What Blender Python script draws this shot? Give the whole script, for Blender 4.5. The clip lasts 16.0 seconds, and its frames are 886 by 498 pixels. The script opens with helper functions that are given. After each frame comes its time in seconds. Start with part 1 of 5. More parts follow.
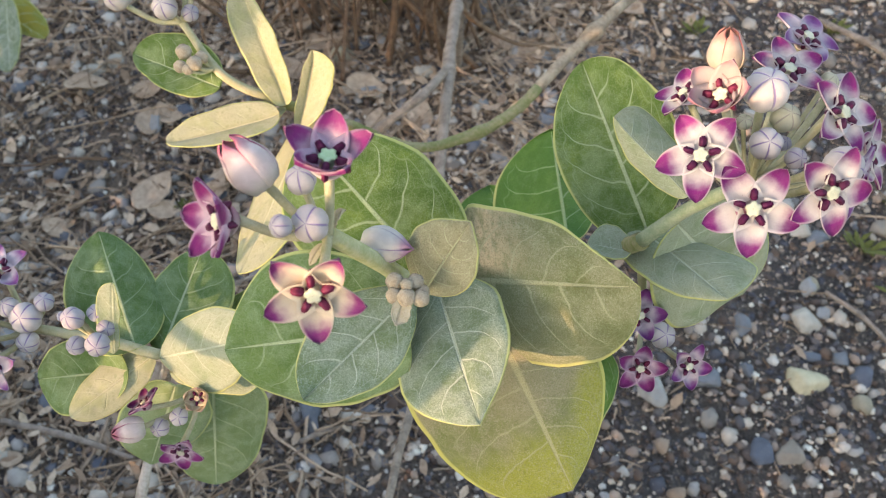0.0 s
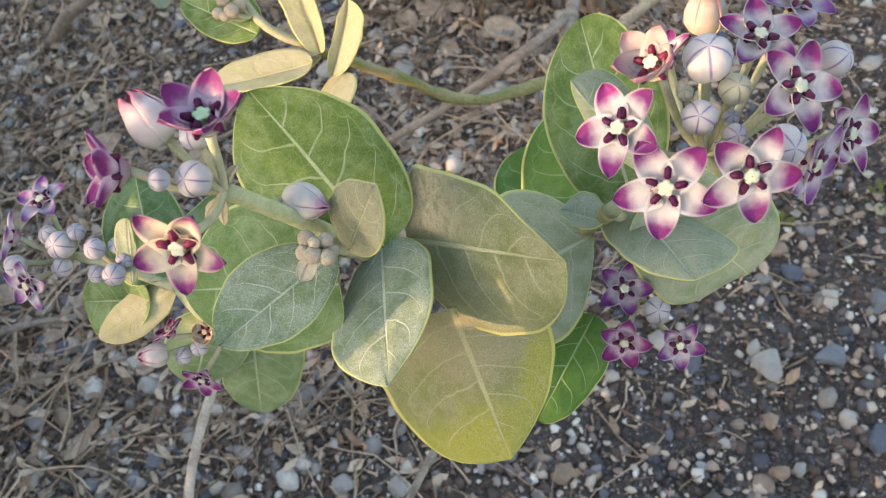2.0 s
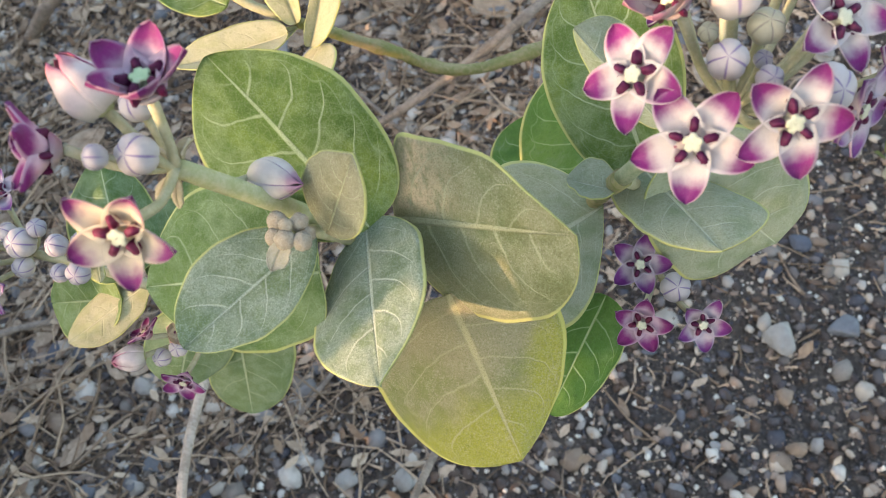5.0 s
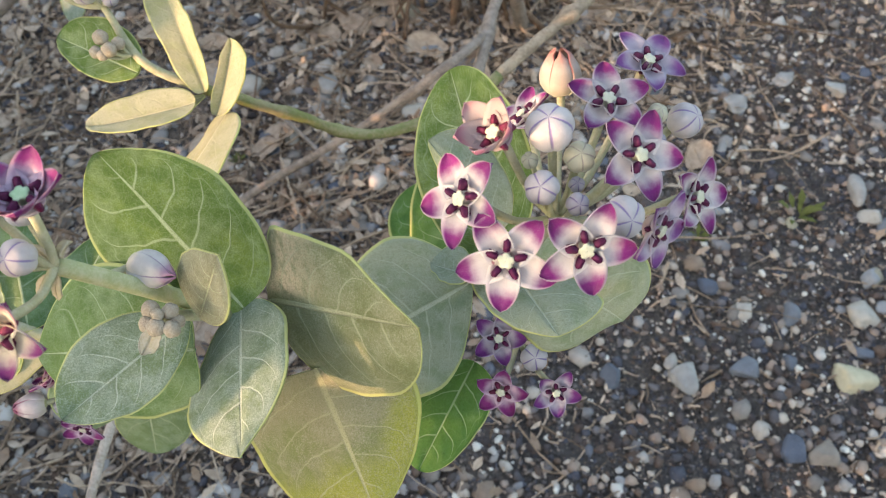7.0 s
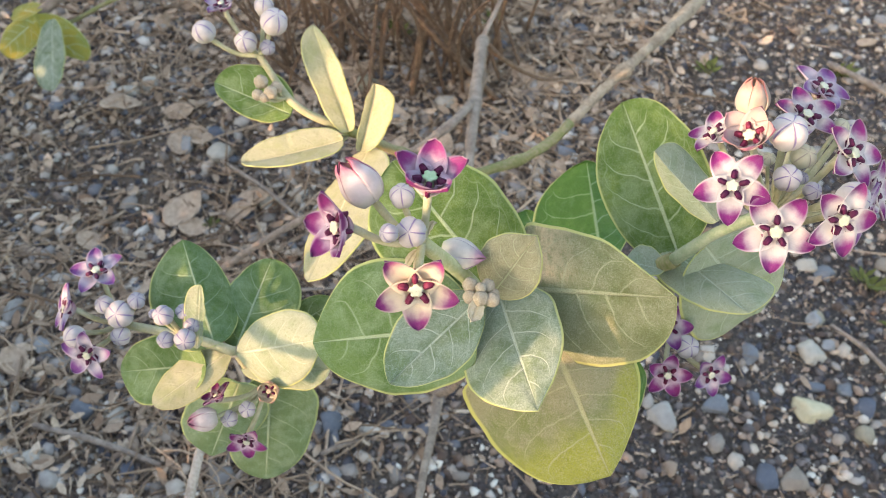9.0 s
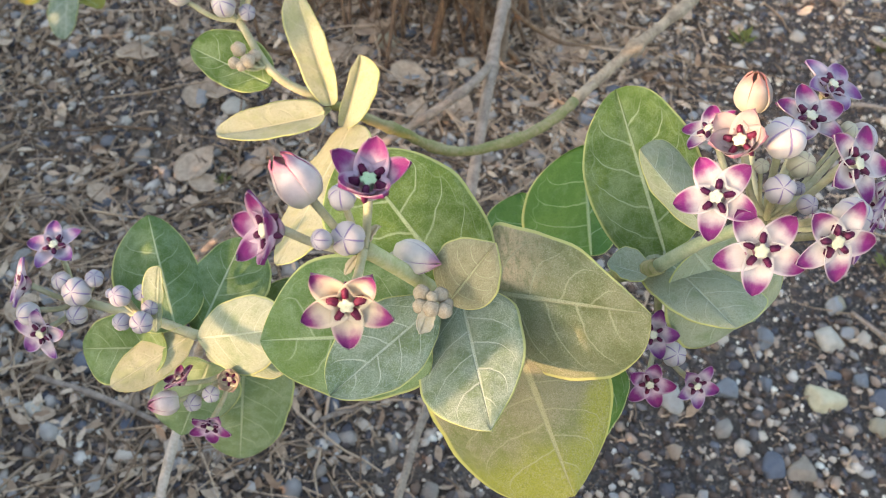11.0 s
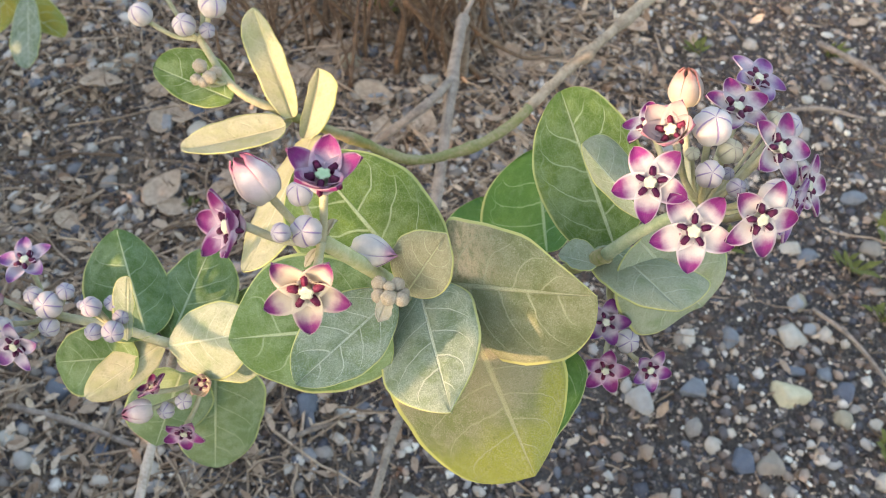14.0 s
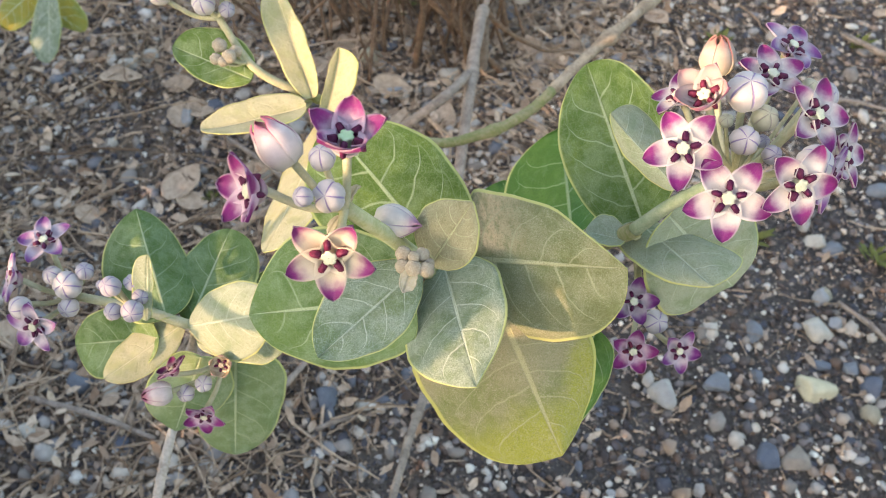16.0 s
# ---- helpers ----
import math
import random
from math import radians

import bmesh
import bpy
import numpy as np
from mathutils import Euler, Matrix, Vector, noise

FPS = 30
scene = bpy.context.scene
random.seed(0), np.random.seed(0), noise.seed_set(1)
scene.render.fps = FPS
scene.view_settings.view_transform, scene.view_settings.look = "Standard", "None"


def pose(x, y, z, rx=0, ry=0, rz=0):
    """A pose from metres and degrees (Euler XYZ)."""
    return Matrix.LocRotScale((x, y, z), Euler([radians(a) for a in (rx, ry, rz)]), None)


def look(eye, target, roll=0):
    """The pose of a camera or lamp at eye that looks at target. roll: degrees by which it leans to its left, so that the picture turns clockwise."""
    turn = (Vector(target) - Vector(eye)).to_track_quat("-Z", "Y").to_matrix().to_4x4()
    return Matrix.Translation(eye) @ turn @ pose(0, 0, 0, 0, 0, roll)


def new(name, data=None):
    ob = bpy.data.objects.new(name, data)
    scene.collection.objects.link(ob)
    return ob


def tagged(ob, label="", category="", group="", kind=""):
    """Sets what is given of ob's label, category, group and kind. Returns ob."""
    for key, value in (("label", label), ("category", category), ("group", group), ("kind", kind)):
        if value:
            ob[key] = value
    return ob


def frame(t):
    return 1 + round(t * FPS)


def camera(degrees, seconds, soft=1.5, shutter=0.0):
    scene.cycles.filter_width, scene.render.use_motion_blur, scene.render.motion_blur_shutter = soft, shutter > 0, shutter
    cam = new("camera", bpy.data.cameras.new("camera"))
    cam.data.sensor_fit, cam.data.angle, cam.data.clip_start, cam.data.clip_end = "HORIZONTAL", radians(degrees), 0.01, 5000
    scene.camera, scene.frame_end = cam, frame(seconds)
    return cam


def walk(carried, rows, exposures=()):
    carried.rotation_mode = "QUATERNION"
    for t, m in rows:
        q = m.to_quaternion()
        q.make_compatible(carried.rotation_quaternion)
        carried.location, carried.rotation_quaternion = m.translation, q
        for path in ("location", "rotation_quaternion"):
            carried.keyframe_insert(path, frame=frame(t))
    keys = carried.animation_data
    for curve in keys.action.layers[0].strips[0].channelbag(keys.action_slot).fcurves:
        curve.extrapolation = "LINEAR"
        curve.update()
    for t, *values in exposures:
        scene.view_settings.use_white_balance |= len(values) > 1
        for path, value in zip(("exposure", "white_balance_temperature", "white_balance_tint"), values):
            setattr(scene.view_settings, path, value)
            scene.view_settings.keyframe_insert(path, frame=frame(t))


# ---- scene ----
cam = camera(53.96, 16.0, soft=1.0)
ROWS = [
    (0.0, 0.0000, 0.0000, 0.8608, 37.88, -0.76, -0.00),
    (0.5, 0.0023, 0.0075, 0.8718, 36.44, 1.17, 2.22),
    (1.0, 0.0083, -0.0011, 0.8736, 36.99, 2.72, 4.64),
    (1.5, 0.0530, 0.0049, 0.8811, 35.48, 5.28, 8.70),
    (2.0, 0.0652, 0.0104, 0.8597, 34.61, 6.10, 9.68),
    (2.5, 0.0487, 0.0195, 0.8490, 33.92, 6.87, 8.63),
    (3.0, 0.0586, 0.0454, 0.8563, 32.15, 7.96, 8.23),
    (3.5, 0.0554, 0.0322, 0.8368, 33.55, 7.41, 7.81),
    (3.7, 0.0599, 0.0299, 0.8325, 33.41, 7.68, 7.74),
    (5.8, 0.0615, 0.0244, 0.8401, 33.49, 6.83, 7.59),
    (6.0, 0.0620, 0.0298, 0.8463, 32.80, 6.64, 7.67),
    (6.5, 0.0749, 0.0307, 0.8502, 33.21, 5.46, 7.57),
    (7.0, 0.0866, 0.0285, 0.8646, 34.64, 3.36, 6.97),
    (7.5, 0.0702, 0.0124, 0.8817, 37.59, 2.36, 4.98),
    (8.0, 0.0290, -0.0175, 0.8956, 39.35, 0.53, 2.30),
    (8.5, 0.0065, -0.0384, 0.9002, 40.40, -0.57, 0.89),
    (9.0, -0.0197, -0.0290, 0.8881, 39.68, -1.62, 1.47),
    (9.2, -0.0150, -0.0156, 0.8894, 38.36, -1.12, 3.54),
    (11.3, 0.0082, -0.0034, 0.8752, 36.75, -1.80, 4.52),
    (11.5, 0.0143, -0.0124, 0.8731, 37.28, -1.67, 3.49),
    (12.0, 0.0151, -0.0229, 0.8829, 37.08, -2.35, 2.83),
    (12.5, 0.0263, -0.0369, 0.8867, 38.05, -1.79, 2.46),
    (13.0, 0.0128, -0.0333, 0.8885, 38.32, -2.17, 1.99),
    (13.5, 0.0019, -0.0234, 0.8882, 38.13, -2.09, 1.68),
    (14.0, 0.0068, -0.0182, 0.8862, 38.13, -1.74, 1.75),
    (14.5, 0.0161, -0.0238, 0.8818, 38.60, -1.33, 1.42),
    (15.0, 0.0039, -0.0216, 0.8894, 38.42, -1.67, 1.31),
    (15.5, -0.0022, -0.0226, 0.8780, 38.38, -1.10, 2.08),
    (16.0, 0.0050, -0.0209, 0.8754, 38.14, -0.76, 2.41),
]
cam.data.dof.use_dof, cam.data.dof.focus_distance, cam.data.dof.aperture_fstop = True, 0.27, 32.0
walk(cam, [(t, pose(x, y, z, rx, ry, rz)) for t, x, y, z, rx, ry, rz in ROWS], [(0.0, 2.03, 7400, 14), (1.0, 2.00, 7400, 14), (3.0, 2.13, 7400, 14), (6.5, 2.08, 7400, 14), (7.5, 2.04, 7400, 14), (9.0, 2.23, 7400, 14), (11.5, 2.18, 7400, 14), (14.0, 2.23, 7400, 14), (16.0, 2.21, 7400, 14)])

# ---- light ----
SUN_AZ, SUN_EL = 228.0, 15.0        # compass degrees from +y, clockwise, and height of the low sun
world = bpy.data.worlds.new("sky")
scene.world = world
world.use_nodes = True
wn = world.node_tree
sky = wn.nodes.new("ShaderNodeTexSky")
sky.sky_type, sky.sun_disc = "NISHITA", False
sky.sun_elevation, sky.sun_rotation = radians(SUN_EL), radians(SUN_AZ)
sky.dust_density, sky.air_density = 2.0, 1.0
wn.nodes["Background"].inputs["Strength"].default_value = 0.15
wn.links.new(sky.outputs[0], wn.nodes["Background"].inputs["Color"])
sun = new("sun", bpy.data.lights.new("sun", "SUN"))
sun.data.energy, sun.data.angle, sun.data.color = 1.45, radians(0.35), (1.0, 0.66, 0.44)
a, e = radians(SUN_AZ), radians(SUN_EL)
to_sun = Vector((math.sin(a) * math.cos(e), math.cos(a) * math.cos(e), math.sin(e)))
sun.matrix_world = look(to_sun * 5, (0, 0, 0))


# ---- materials ----
class Net:
    """Short hand for a node material."""

    def __init__(self, name):
        self.m = bpy.data.materials.new(name)
        self.m.use_nodes = True
        self.t = self.m.node_tree
        self.bsdf = self.t.nodes["Principled BSDF"]
        self.out = self.t.nodes["Material Output"]

    def n(self, kind, **kw):
        node = self.t.nodes.new("ShaderNode" + kind)
        for k, v in kw.items():
            if k == "operation":
                node.operation = v
            elif k == "feature":
                node.feature = v
            else:
                self.put(v, node.inputs[k])
        return node

    def put(self, v, socket):
        if hasattr(v, "is_linked"):
            self.t.links.new(v, socket)
        elif isinstance(v, (tuple, list)) and len(v) == 3 and socket.type == "RGBA":
            socket.default_value = (*v, 1)
        else:
            socket.default_value = v

    def math(self, op, a, b=0.0, c=0.0, clamp=False):
        node = self.t.nodes.new("ShaderNodeMath")
        node.operation, node.use_clamp = op, clamp
        for v, s in zip((a, b, c), node.inputs):
            self.put(v, s)
        return node.outputs[0]

    def ramp(self, v, lo, hi, a=0.0, b=1.0, smooth=True):
        node = self.t.nodes.new("ShaderNodeMapRange")
        node.interpolation_type = "SMOOTHSTEP" if smooth else "LINEAR"
        for x, s in zip((v, lo, hi, a, b), node.inputs):
            self.put(x, s)
        return node.outputs[0]

    def mix(self, f, a, b, blend="MIX"):
        node = self.t.nodes.new("ShaderNodeMix")
        node.data_type, node.blend_type = "RGBA", blend
        self.put(f, node.inputs[0])
        self.put(a, node.inputs[6])
        self.put(b, node.inputs[7])
        return node.outputs[2]

    def noise(self, vec, scale, detail=3.0, rough=0.55):
        node = self.t.nodes.new("ShaderNodeTexNoise")
        self.put(vec, node.inputs["Vector"])
        node.inputs["Scale"].default_value, node.inputs["Detail"].default_value, node.inputs["Roughness"].default_value = scale, detail, rough
        return node.outputs["Fac"]

    def place(self):
        return self.t.nodes.new("ShaderNodeTexCoord").outputs["Object"]

    def uv(self):
        s = self.t.nodes.new("ShaderNodeSeparateXYZ")
        self.t.links.new(self.t.nodes.new("ShaderNodeTexCoord").outputs["UV"], s.inputs[0])
        return s.outputs[0], s.outputs[1]

    def chance(self):
        return self.t.nodes.new("ShaderNodeObjectInfo").outputs["Random"]

    def island(self):
        return self.t.nodes.new("ShaderNodeNewGeometry").outputs["Random Per Island"]

    def bump(self, h, strength, dist):
        node = self.t.nodes.new("ShaderNodeBump")
        self.put(h, node.inputs["Height"])
        node.inputs["Strength"].default_value, node.inputs["Distance"].default_value = strength, dist
        self.t.links.new(node.outputs[0], self.bsdf.inputs["Normal"])
        return node.outputs[0]

    def done(self, color, rough=0.6, thin=0.0, thin_color=None, sheen=0.0, spec=None):
        self.put(color, self.bsdf.inputs["Base Color"])
        self.put(rough, self.bsdf.inputs["Roughness"])
        if spec is not None:
            self.bsdf.inputs["Specular IOR Level"].default_value = spec
        if sheen:
            self.bsdf.inputs["Sheen Weight"].default_value = sheen
        if thin:
            tr = self.t.nodes.new("ShaderNodeBsdfTranslucent")
            self.put(thin_color if thin_color is not None else color, tr.inputs[0])
            mx = self.t.nodes.new("ShaderNodeMixShader")
            mx.inputs[0].default_value = thin
            self.t.links.new(self.bsdf.outputs[0], mx.inputs[1])
            self.t.links.new(tr.outputs[0], mx.inputs[2])
            self.t.links.new(mx.outputs[0], self.out.inputs[0])
        return self.m


def leaf_material(name, flesh, bloom_color, bloom, mesh=0.10, patch=None, patch_amount=0.0, speck=0.5, vein=(0.50, 0.54, 0.33), veins=0.6, tint=None, dusty_base=0.0, ageing=None, rim_color=(0.62, 0.64, 0.24), sun_streaks=None):
    """A thick felty leaf: pale looping veins, white bloom that is rubbed off in places, pale rim.
    tint: a second flesh colour in soft clouds; sun_streaks: the colour of sunlight painted in streaks on the folded
    shoulder at its base; ageing: the colour of the leaf towards its tip and one rim."""
    k = Net(name)
    u, v = k.uv()
    p = k.place()
    av = k.math("ABSOLUTE", v)
    big = k.noise(p, 48, 4, 0.6)
    mid = k.noise(p, 210, 4, 0.6)
    fine = k.noise(p, 2300, 2, 0.7)
    grain = k.noise(p, 3400, 1, 0.5)
    base = flesh
    if tint:
        base = k.mix(k.ramp(k.math("ADD", big, k.math("MULTIPLY", k.math("SUBTRACT", mid, 0.5), 0.5)), 0.42, 0.62), flesh, tint)
    cover = k.ramp(k.math("ADD", k.noise(p, 70, 4, 0.6), k.math("MULTIPLY", k.math("SUBTRACT", mid, 0.5), 0.7)), 0.62 - 0.5 * bloom, 0.95 - 0.5 * bloom)
    if dusty_base:
        low = k.math("ADD", k.math("SUBTRACT", u, k.math("MULTIPLY", k.ramp(v, -0.8, 0.6), 0.18)), k.math("MULTIPLY", k.math("SUBTRACT", k.noise(p, 38, 5, 0.65), 0.5), 1.1))
        cover = k.math("MAXIMUM", cover, k.math("MULTIPLY", k.ramp(low, 0.58, 0.38), dusty_base))
    col = k.mix(cover, base, bloom_color)
    if ageing:
        old = k.math("ADD", k.math("ADD", u, k.math("MULTIPLY", k.ramp(v, 0.35, 0.95), 0.30)), k.math("MULTIPLY", k.math("SUBTRACT", big, 0.5), 0.75))
        col = k.mix(k.ramp(old, 0.46, 0.78, 0, 0.92), col, ageing)
    if patch:
        ph = k.ramp(k.noise(p, 30, 4, 0.6), 0.62 - 0.35 * patch_amount, 0.80 - 0.35 * patch_amount)
        col = k.mix(k.math("MULTIPLY", ph, 0.75), col, patch)
    if sun_streaks:
        # streaks of sunlight put into the colour of the folded shoulder
        streaks = k.noise(k.n("CombineXYZ", X=k.math("MULTIPLY", u, 26.0), Y=k.math("MULTIPLY", v, 5.0)).outputs[0], 1.0, 4, 0.6)
        sun_mask = k.math("MULTIPLY", k.ramp(u, 0.50, 0.18), k.ramp(v, 0.0, -0.25))
        col = k.mix(k.math("MULTIPLY", sun_mask, k.ramp(streaks, 0.36, 0.54, 0.25, 1.0)), col, sun_streaks)
    # side veins leave the midrib at a slant, bend forward and loop along the rim
    wob = k.math("MULTIPLY", k.math("SUBTRACT", k.noise(p, 85, 2), 0.5), 0.09)
    s = k.math("ADD", k.math("SUBTRACT", u, k.math("ADD", k.math("MULTIPLY", av, 0.17), k.math("MULTIPLY", k.math("POWER", av, 4.0), 0.20))), wob)
    side = k.math("MULTIPLY", k.math("SIGN", v), 0.23)
    fr = k.math("FRACT", k.math("ADD", k.math("MULTIPLY", s, 5.2), k.math("ADD", side, 10.3)))
    near = k.math("ABSOLUTE", k.math("SUBTRACT", fr, 0.5))
    thin = k.ramp(av, 0.0, 0.9, 0.062, 0.030, False)
    lat = k.math("MULTIPLY", k.ramp(near, 0.010, thin, 1, 0), k.ramp(av, 0.70, 0.93, 1, 0.1))
    fade = k.math("MULTIPLY", k.ramp(u, 0.05, 0.16), k.ramp(u, 0.92, 0.80))
    lat = k.math("MULTIPLY", lat, fade)
    loop = k.math("ABSOLUTE", k.math("SUBTRACT", k.math("ADD", av, k.math("MULTIPLY", k.math("SINE", k.math("MULTIPLY", s, 32.0)), 0.035)), 0.80))
    loop = k.math("MULTIPLY", k.ramp(loop, 0.003, 0.018, 0.40, 0), fade)
    rib = k.ramp(av, k.ramp(u, 0, 1, 0.024, 0.006, False), k.ramp(u, 0, 1, 0.058, 0.022, False), 1, 0)
    net = k.n("TexVoronoi", feature="DISTANCE_TO_EDGE", Vector=p, Scale=330.0).outputs["Distance"]
    small = k.ramp(net, 0.01, 0.08, mesh, 0)
    cells = k.n("TexVoronoi", feature="DISTANCE_TO_EDGE", Vector=p, Scale=620.0).outputs["Distance"]
    deep = k.math("MULTIPLY", k.ramp(cells, 0.04, 0.32), k.ramp(k.noise(p, 420, 2), 0.38, 0.66))
    col = k.mix(k.math("MULTIPLY", deep, 0.55), col, k.mix(1.0, col, (0.50, 0.58, 0.50), "MULTIPLY"))
    lines = k.math("MAXIMUM", k.math("MULTIPLY", k.math("MAXIMUM", lat, loop), min(0.95, veins * 1.35)), rib)
    lines = k.math("MAXIMUM", lines, small)
    col = k.mix(k.math("MULTIPLY", lines, k.ramp(mid, 0.30, 0.55, 0.80, 1.0)), col, tuple(c * 1.12 for c in vein))
    # powdery specks of wax and the bare pits between them
    col = k.mix(k.math("MULTIPLY", k.ramp(fine, 0.48, 0.62), k.math("MULTIPLY", k.ramp(mid, 0.35, 0.60, 0.35, 0.85), speck)), col, tuple(min(0.8, c * 1.45 + 0.05) for c in bloom_color))
    col = k.mix(k.math("MULTIPLY", k.ramp(grain, 0.48, 0.34), 0.20 + 0.45 * speck), col, tuple(c * 0.6 for c in flesh))
    rim = k.ramp(av, 0.950, 0.975)
    col = k.mix(k.math("MULTIPLY", rim, 0.9), col, rim_color)
    h = k.math("ADD", k.math("MULTIPLY", k.math("MAXIMUM", k.math("MULTIPLY", lat, 0.3), rib), 0.6), k.math("ADD", k.math("MULTIPLY", fine, 0.35), k.math("MULTIPLY", mid, 0.5)))
    puff = k.n("TexVoronoi", feature="DISTANCE_TO_EDGE", Vector=p, Scale=120.0).outputs["Distance"]
    h = k.math("ADD", h, k.math("MULTIPLY", k.ramp(puff, 0.0, 0.35), 0.45))
    k.bump(h, 0.6, 0.0011)
    return k.done(col, 0.68, 0.22, tuple(c * w for c, w in zip(bloom_color, (1.5, 1.5, 0.55))), sheen=0.06, spec=0.25)


GREEN = leaf_material("leaf_green", (0.096, 0.180, 0.034), (0.245, 0.325, 0.140), 0.42, 0.12, speck=0.50, tint=(0.205, 0.290, 0.058), vein=(0.52, 0.58, 0.35), veins=0.56)
GREEN_DEEP = leaf_material("leaf_deep_green", (0.090, 0.172, 0.048), (0.215, 0.310, 0.155), 0.45, 0.10, speck=0.40, tint=(0.140, 0.232, 0.068), vein=(0.44, 0.52, 0.32), veins=0.42)
GLOSS = leaf_material("leaf_dark_green", (0.066, 0.175, 0.028), (0.15, 0.25, 0.10), 0.25, 0.06, speck=0.12, vein=(0.30, 0.40, 0.20), tint=(0.110, 0.225, 0.042))
DUSTY = leaf_material("leaf_dusty", (0.118, 0.190, 0.112), (0.300, 0.360, 0.270), 0.62, 0.16, speck=0.75, vein=(0.54, 0.59, 0.45), veins=0.75, tint=(0.150, 0.228, 0.108))
PALE = leaf_material("leaf_pale", (0.22, 0.29, 0.175), (0.385, 0.425, 0.305), 0.72, 0.08, speck=0.40, vein=(0.53, 0.57, 0.42), veins=0.5)
BROWN = leaf_material("leaf_brownish", (0.142, 0.168, 0.074), (0.262, 0.275, 0.170), 0.58, 0.16, patch=(0.30, 0.26, 0.15), patch_amount=0.2, speck=0.7, vein=(0.42, 0.425, 0.27), veins=0.55, tint=(0.150, 0.198, 0.088), dusty_base=0.6, sun_streaks=(0.60, 0.48, 0.32))
BROWN_GREY = leaf_material("leaf_brown_grey", (0.225, 0.225, 0.135), (0.345, 0.335, 0.225), 0.7, 0.10, speck=0.7, veins=0.7, patch=(0.33, 0.27, 0.16), patch_amount=0.3)
YELLOW = leaf_material("leaf_yellowing", (0.160, 0.205, 0.062), (0.325, 0.295, 0.185), 0.45, 0.16, speck=0.65, vein=(0.42, 0.40, 0.22), veins=0.6, dusty_base=0.85, ageing=(0.325, 0.340, 0.042), rim_color=(0.64, 0.62, 0.18))
SAGE = leaf_material("leaf_sage", (0.165, 0.245, 0.105), (0.30, 0.375, 0.215), 0.6, 0.06, speck=0.25, veins=0.4)
# pale leaf colour, lightened to stand in for direct sun
SUNLIT = leaf_material("leaf_sunlit", (0.36, 0.38, 0.215), (0.46, 0.46, 0.31), 0.7, 0.04, speck=0.2, veins=0.2, vein=(0.54, 0.53, 0.36), tint=(0.42, 0.40, 0.22))
YELLOW_DEEP = leaf_material("leaf_yellow", (0.26, 0.28, 0.04), (0.33, 0.31, 0.06), 0.5, patch=(0.44, 0.31, 0.02), patch_amount=0.5, speck=0.1)


def petal_material(name, tip, pale, start=0.42):
    k = Net(name)
    u, v = k.uv()
    p = k.place()
    w = k.math("ADD", u, k.math("MULTIPLY", k.math("SUBTRACT", k.noise(p, 420, 3), 0.5), 0.28))
    w = k.math("ADD", w, k.math("MULTIPLY", k.math("ABSOLUTE", v), 0.07))
    w = k.math("ADD", w, k.math("MULTIPLY", k.math("SUBTRACT", k.chance(), 0.5), 0.16))
    col = k.mix(k.ramp(w, start, start + 0.42), pale, tip)
    col = k.mix(k.ramp(w, start + 0.40, start + 0.62, 0, 0.55), col, tuple(c * 0.55 for c in tip))
    streak = k.noise(k.n("CombineXYZ", X=k.math("MULTIPLY", u, 4.0), Y=k.math("MULTIPLY", v, 26.0)).outputs[0], 1.0, 3)
    col = k.mix(k.ramp(streak, 0.5, 0.8, 0, 0.28), col, k.mix(0.5, pale, tip))
    col = k.mix(k.ramp(k.math("ABSOLUTE", v), 0.80, 0.97, 0, 0.55), col, pale)
    k.bump(k.noise(p, 1500, 2), 0.25, 0.0003)
    return k.done(col, 0.55, 0.30, col, sheen=0.1, spec=0.3)


def scale_material(name, body, edge, tip):
    """Petals of a closed bud: pale, with a coloured edge and a flushed point."""
    k = Net(name)
    u, v = k.uv()
    p = k.place()
    col = k.mix(k.ramp(k.noise(p, 260, 3), 0.35, 0.7), body, tuple(c * 0.85 for c in body))
    col = k.mix(k.ramp(u, 0.35, 0.0, 0, 0.4), col, (0.46, 0.48, 0.30))
    col = k.mix(k.ramp(k.math("ADD", u, k.math("MULTIPLY", k.noise(p, 500, 3), 0.15)), 0.70, 1.02, 0, 0.85), col, tip)
    col = k.mix(k.math("MULTIPLY", k.ramp(k.math("ABSOLUTE", v), 0.86, 0.98), k.ramp(u, 0.30, 0.75)), col, edge)
    k.bump(k.noise(p, 1500, 2), 0.25, 0.0003)
    return k.done(col, 0.6, 0.22, col, sheen=0.1, spec=0.25)


SCALE_PINK = scale_material("bud_petal_pink", (0.70, 0.60, 0.58), (0.34, 0.05, 0.14), (0.40, 0.08, 0.16))
SCALE_CREAM = scale_material("bud_petal_cream", (0.58, 0.50, 0.42), (0.42, 0.13, 0.12), (0.50, 0.20, 0.16))
SCALE_WHITE = scale_material("bud_petal_white", (0.68, 0.62, 0.56), (0.36, 0.22, 0.34), (0.42, 0.16, 0.30))
PETAL = petal_material("petal", (0.240, 0.016, 0.175), (0.74, 0.68, 0.65), 0.40)
# petal colour with the sun's warmth put in, for one flower
PETAL_SUNLIT = petal_material("petal_sunlit", (0.235, 0.022, 0.165), (0.68, 0.60, 0.47), 0.42)
PETAL_DEEP = petal_material("petal_deep", (0.25, 0.02, 0.17), (0.66, 0.50, 0.58), 0.33)
PETAL_SPENT = petal_material("petal_spent", (0.34, 0.12, 0.15), (0.56, 0.46, 0.31), 0.80)
PETAL_LILAC = petal_material("petal_lilac", (0.24, 0.07, 0.27), (0.60, 0.53, 0.58), 0.46)
PETAL_DUSK = petal_material("petal_dusk", (0.19, 0.028, 0.20), (0.58, 0.50, 0.54), 0.38)
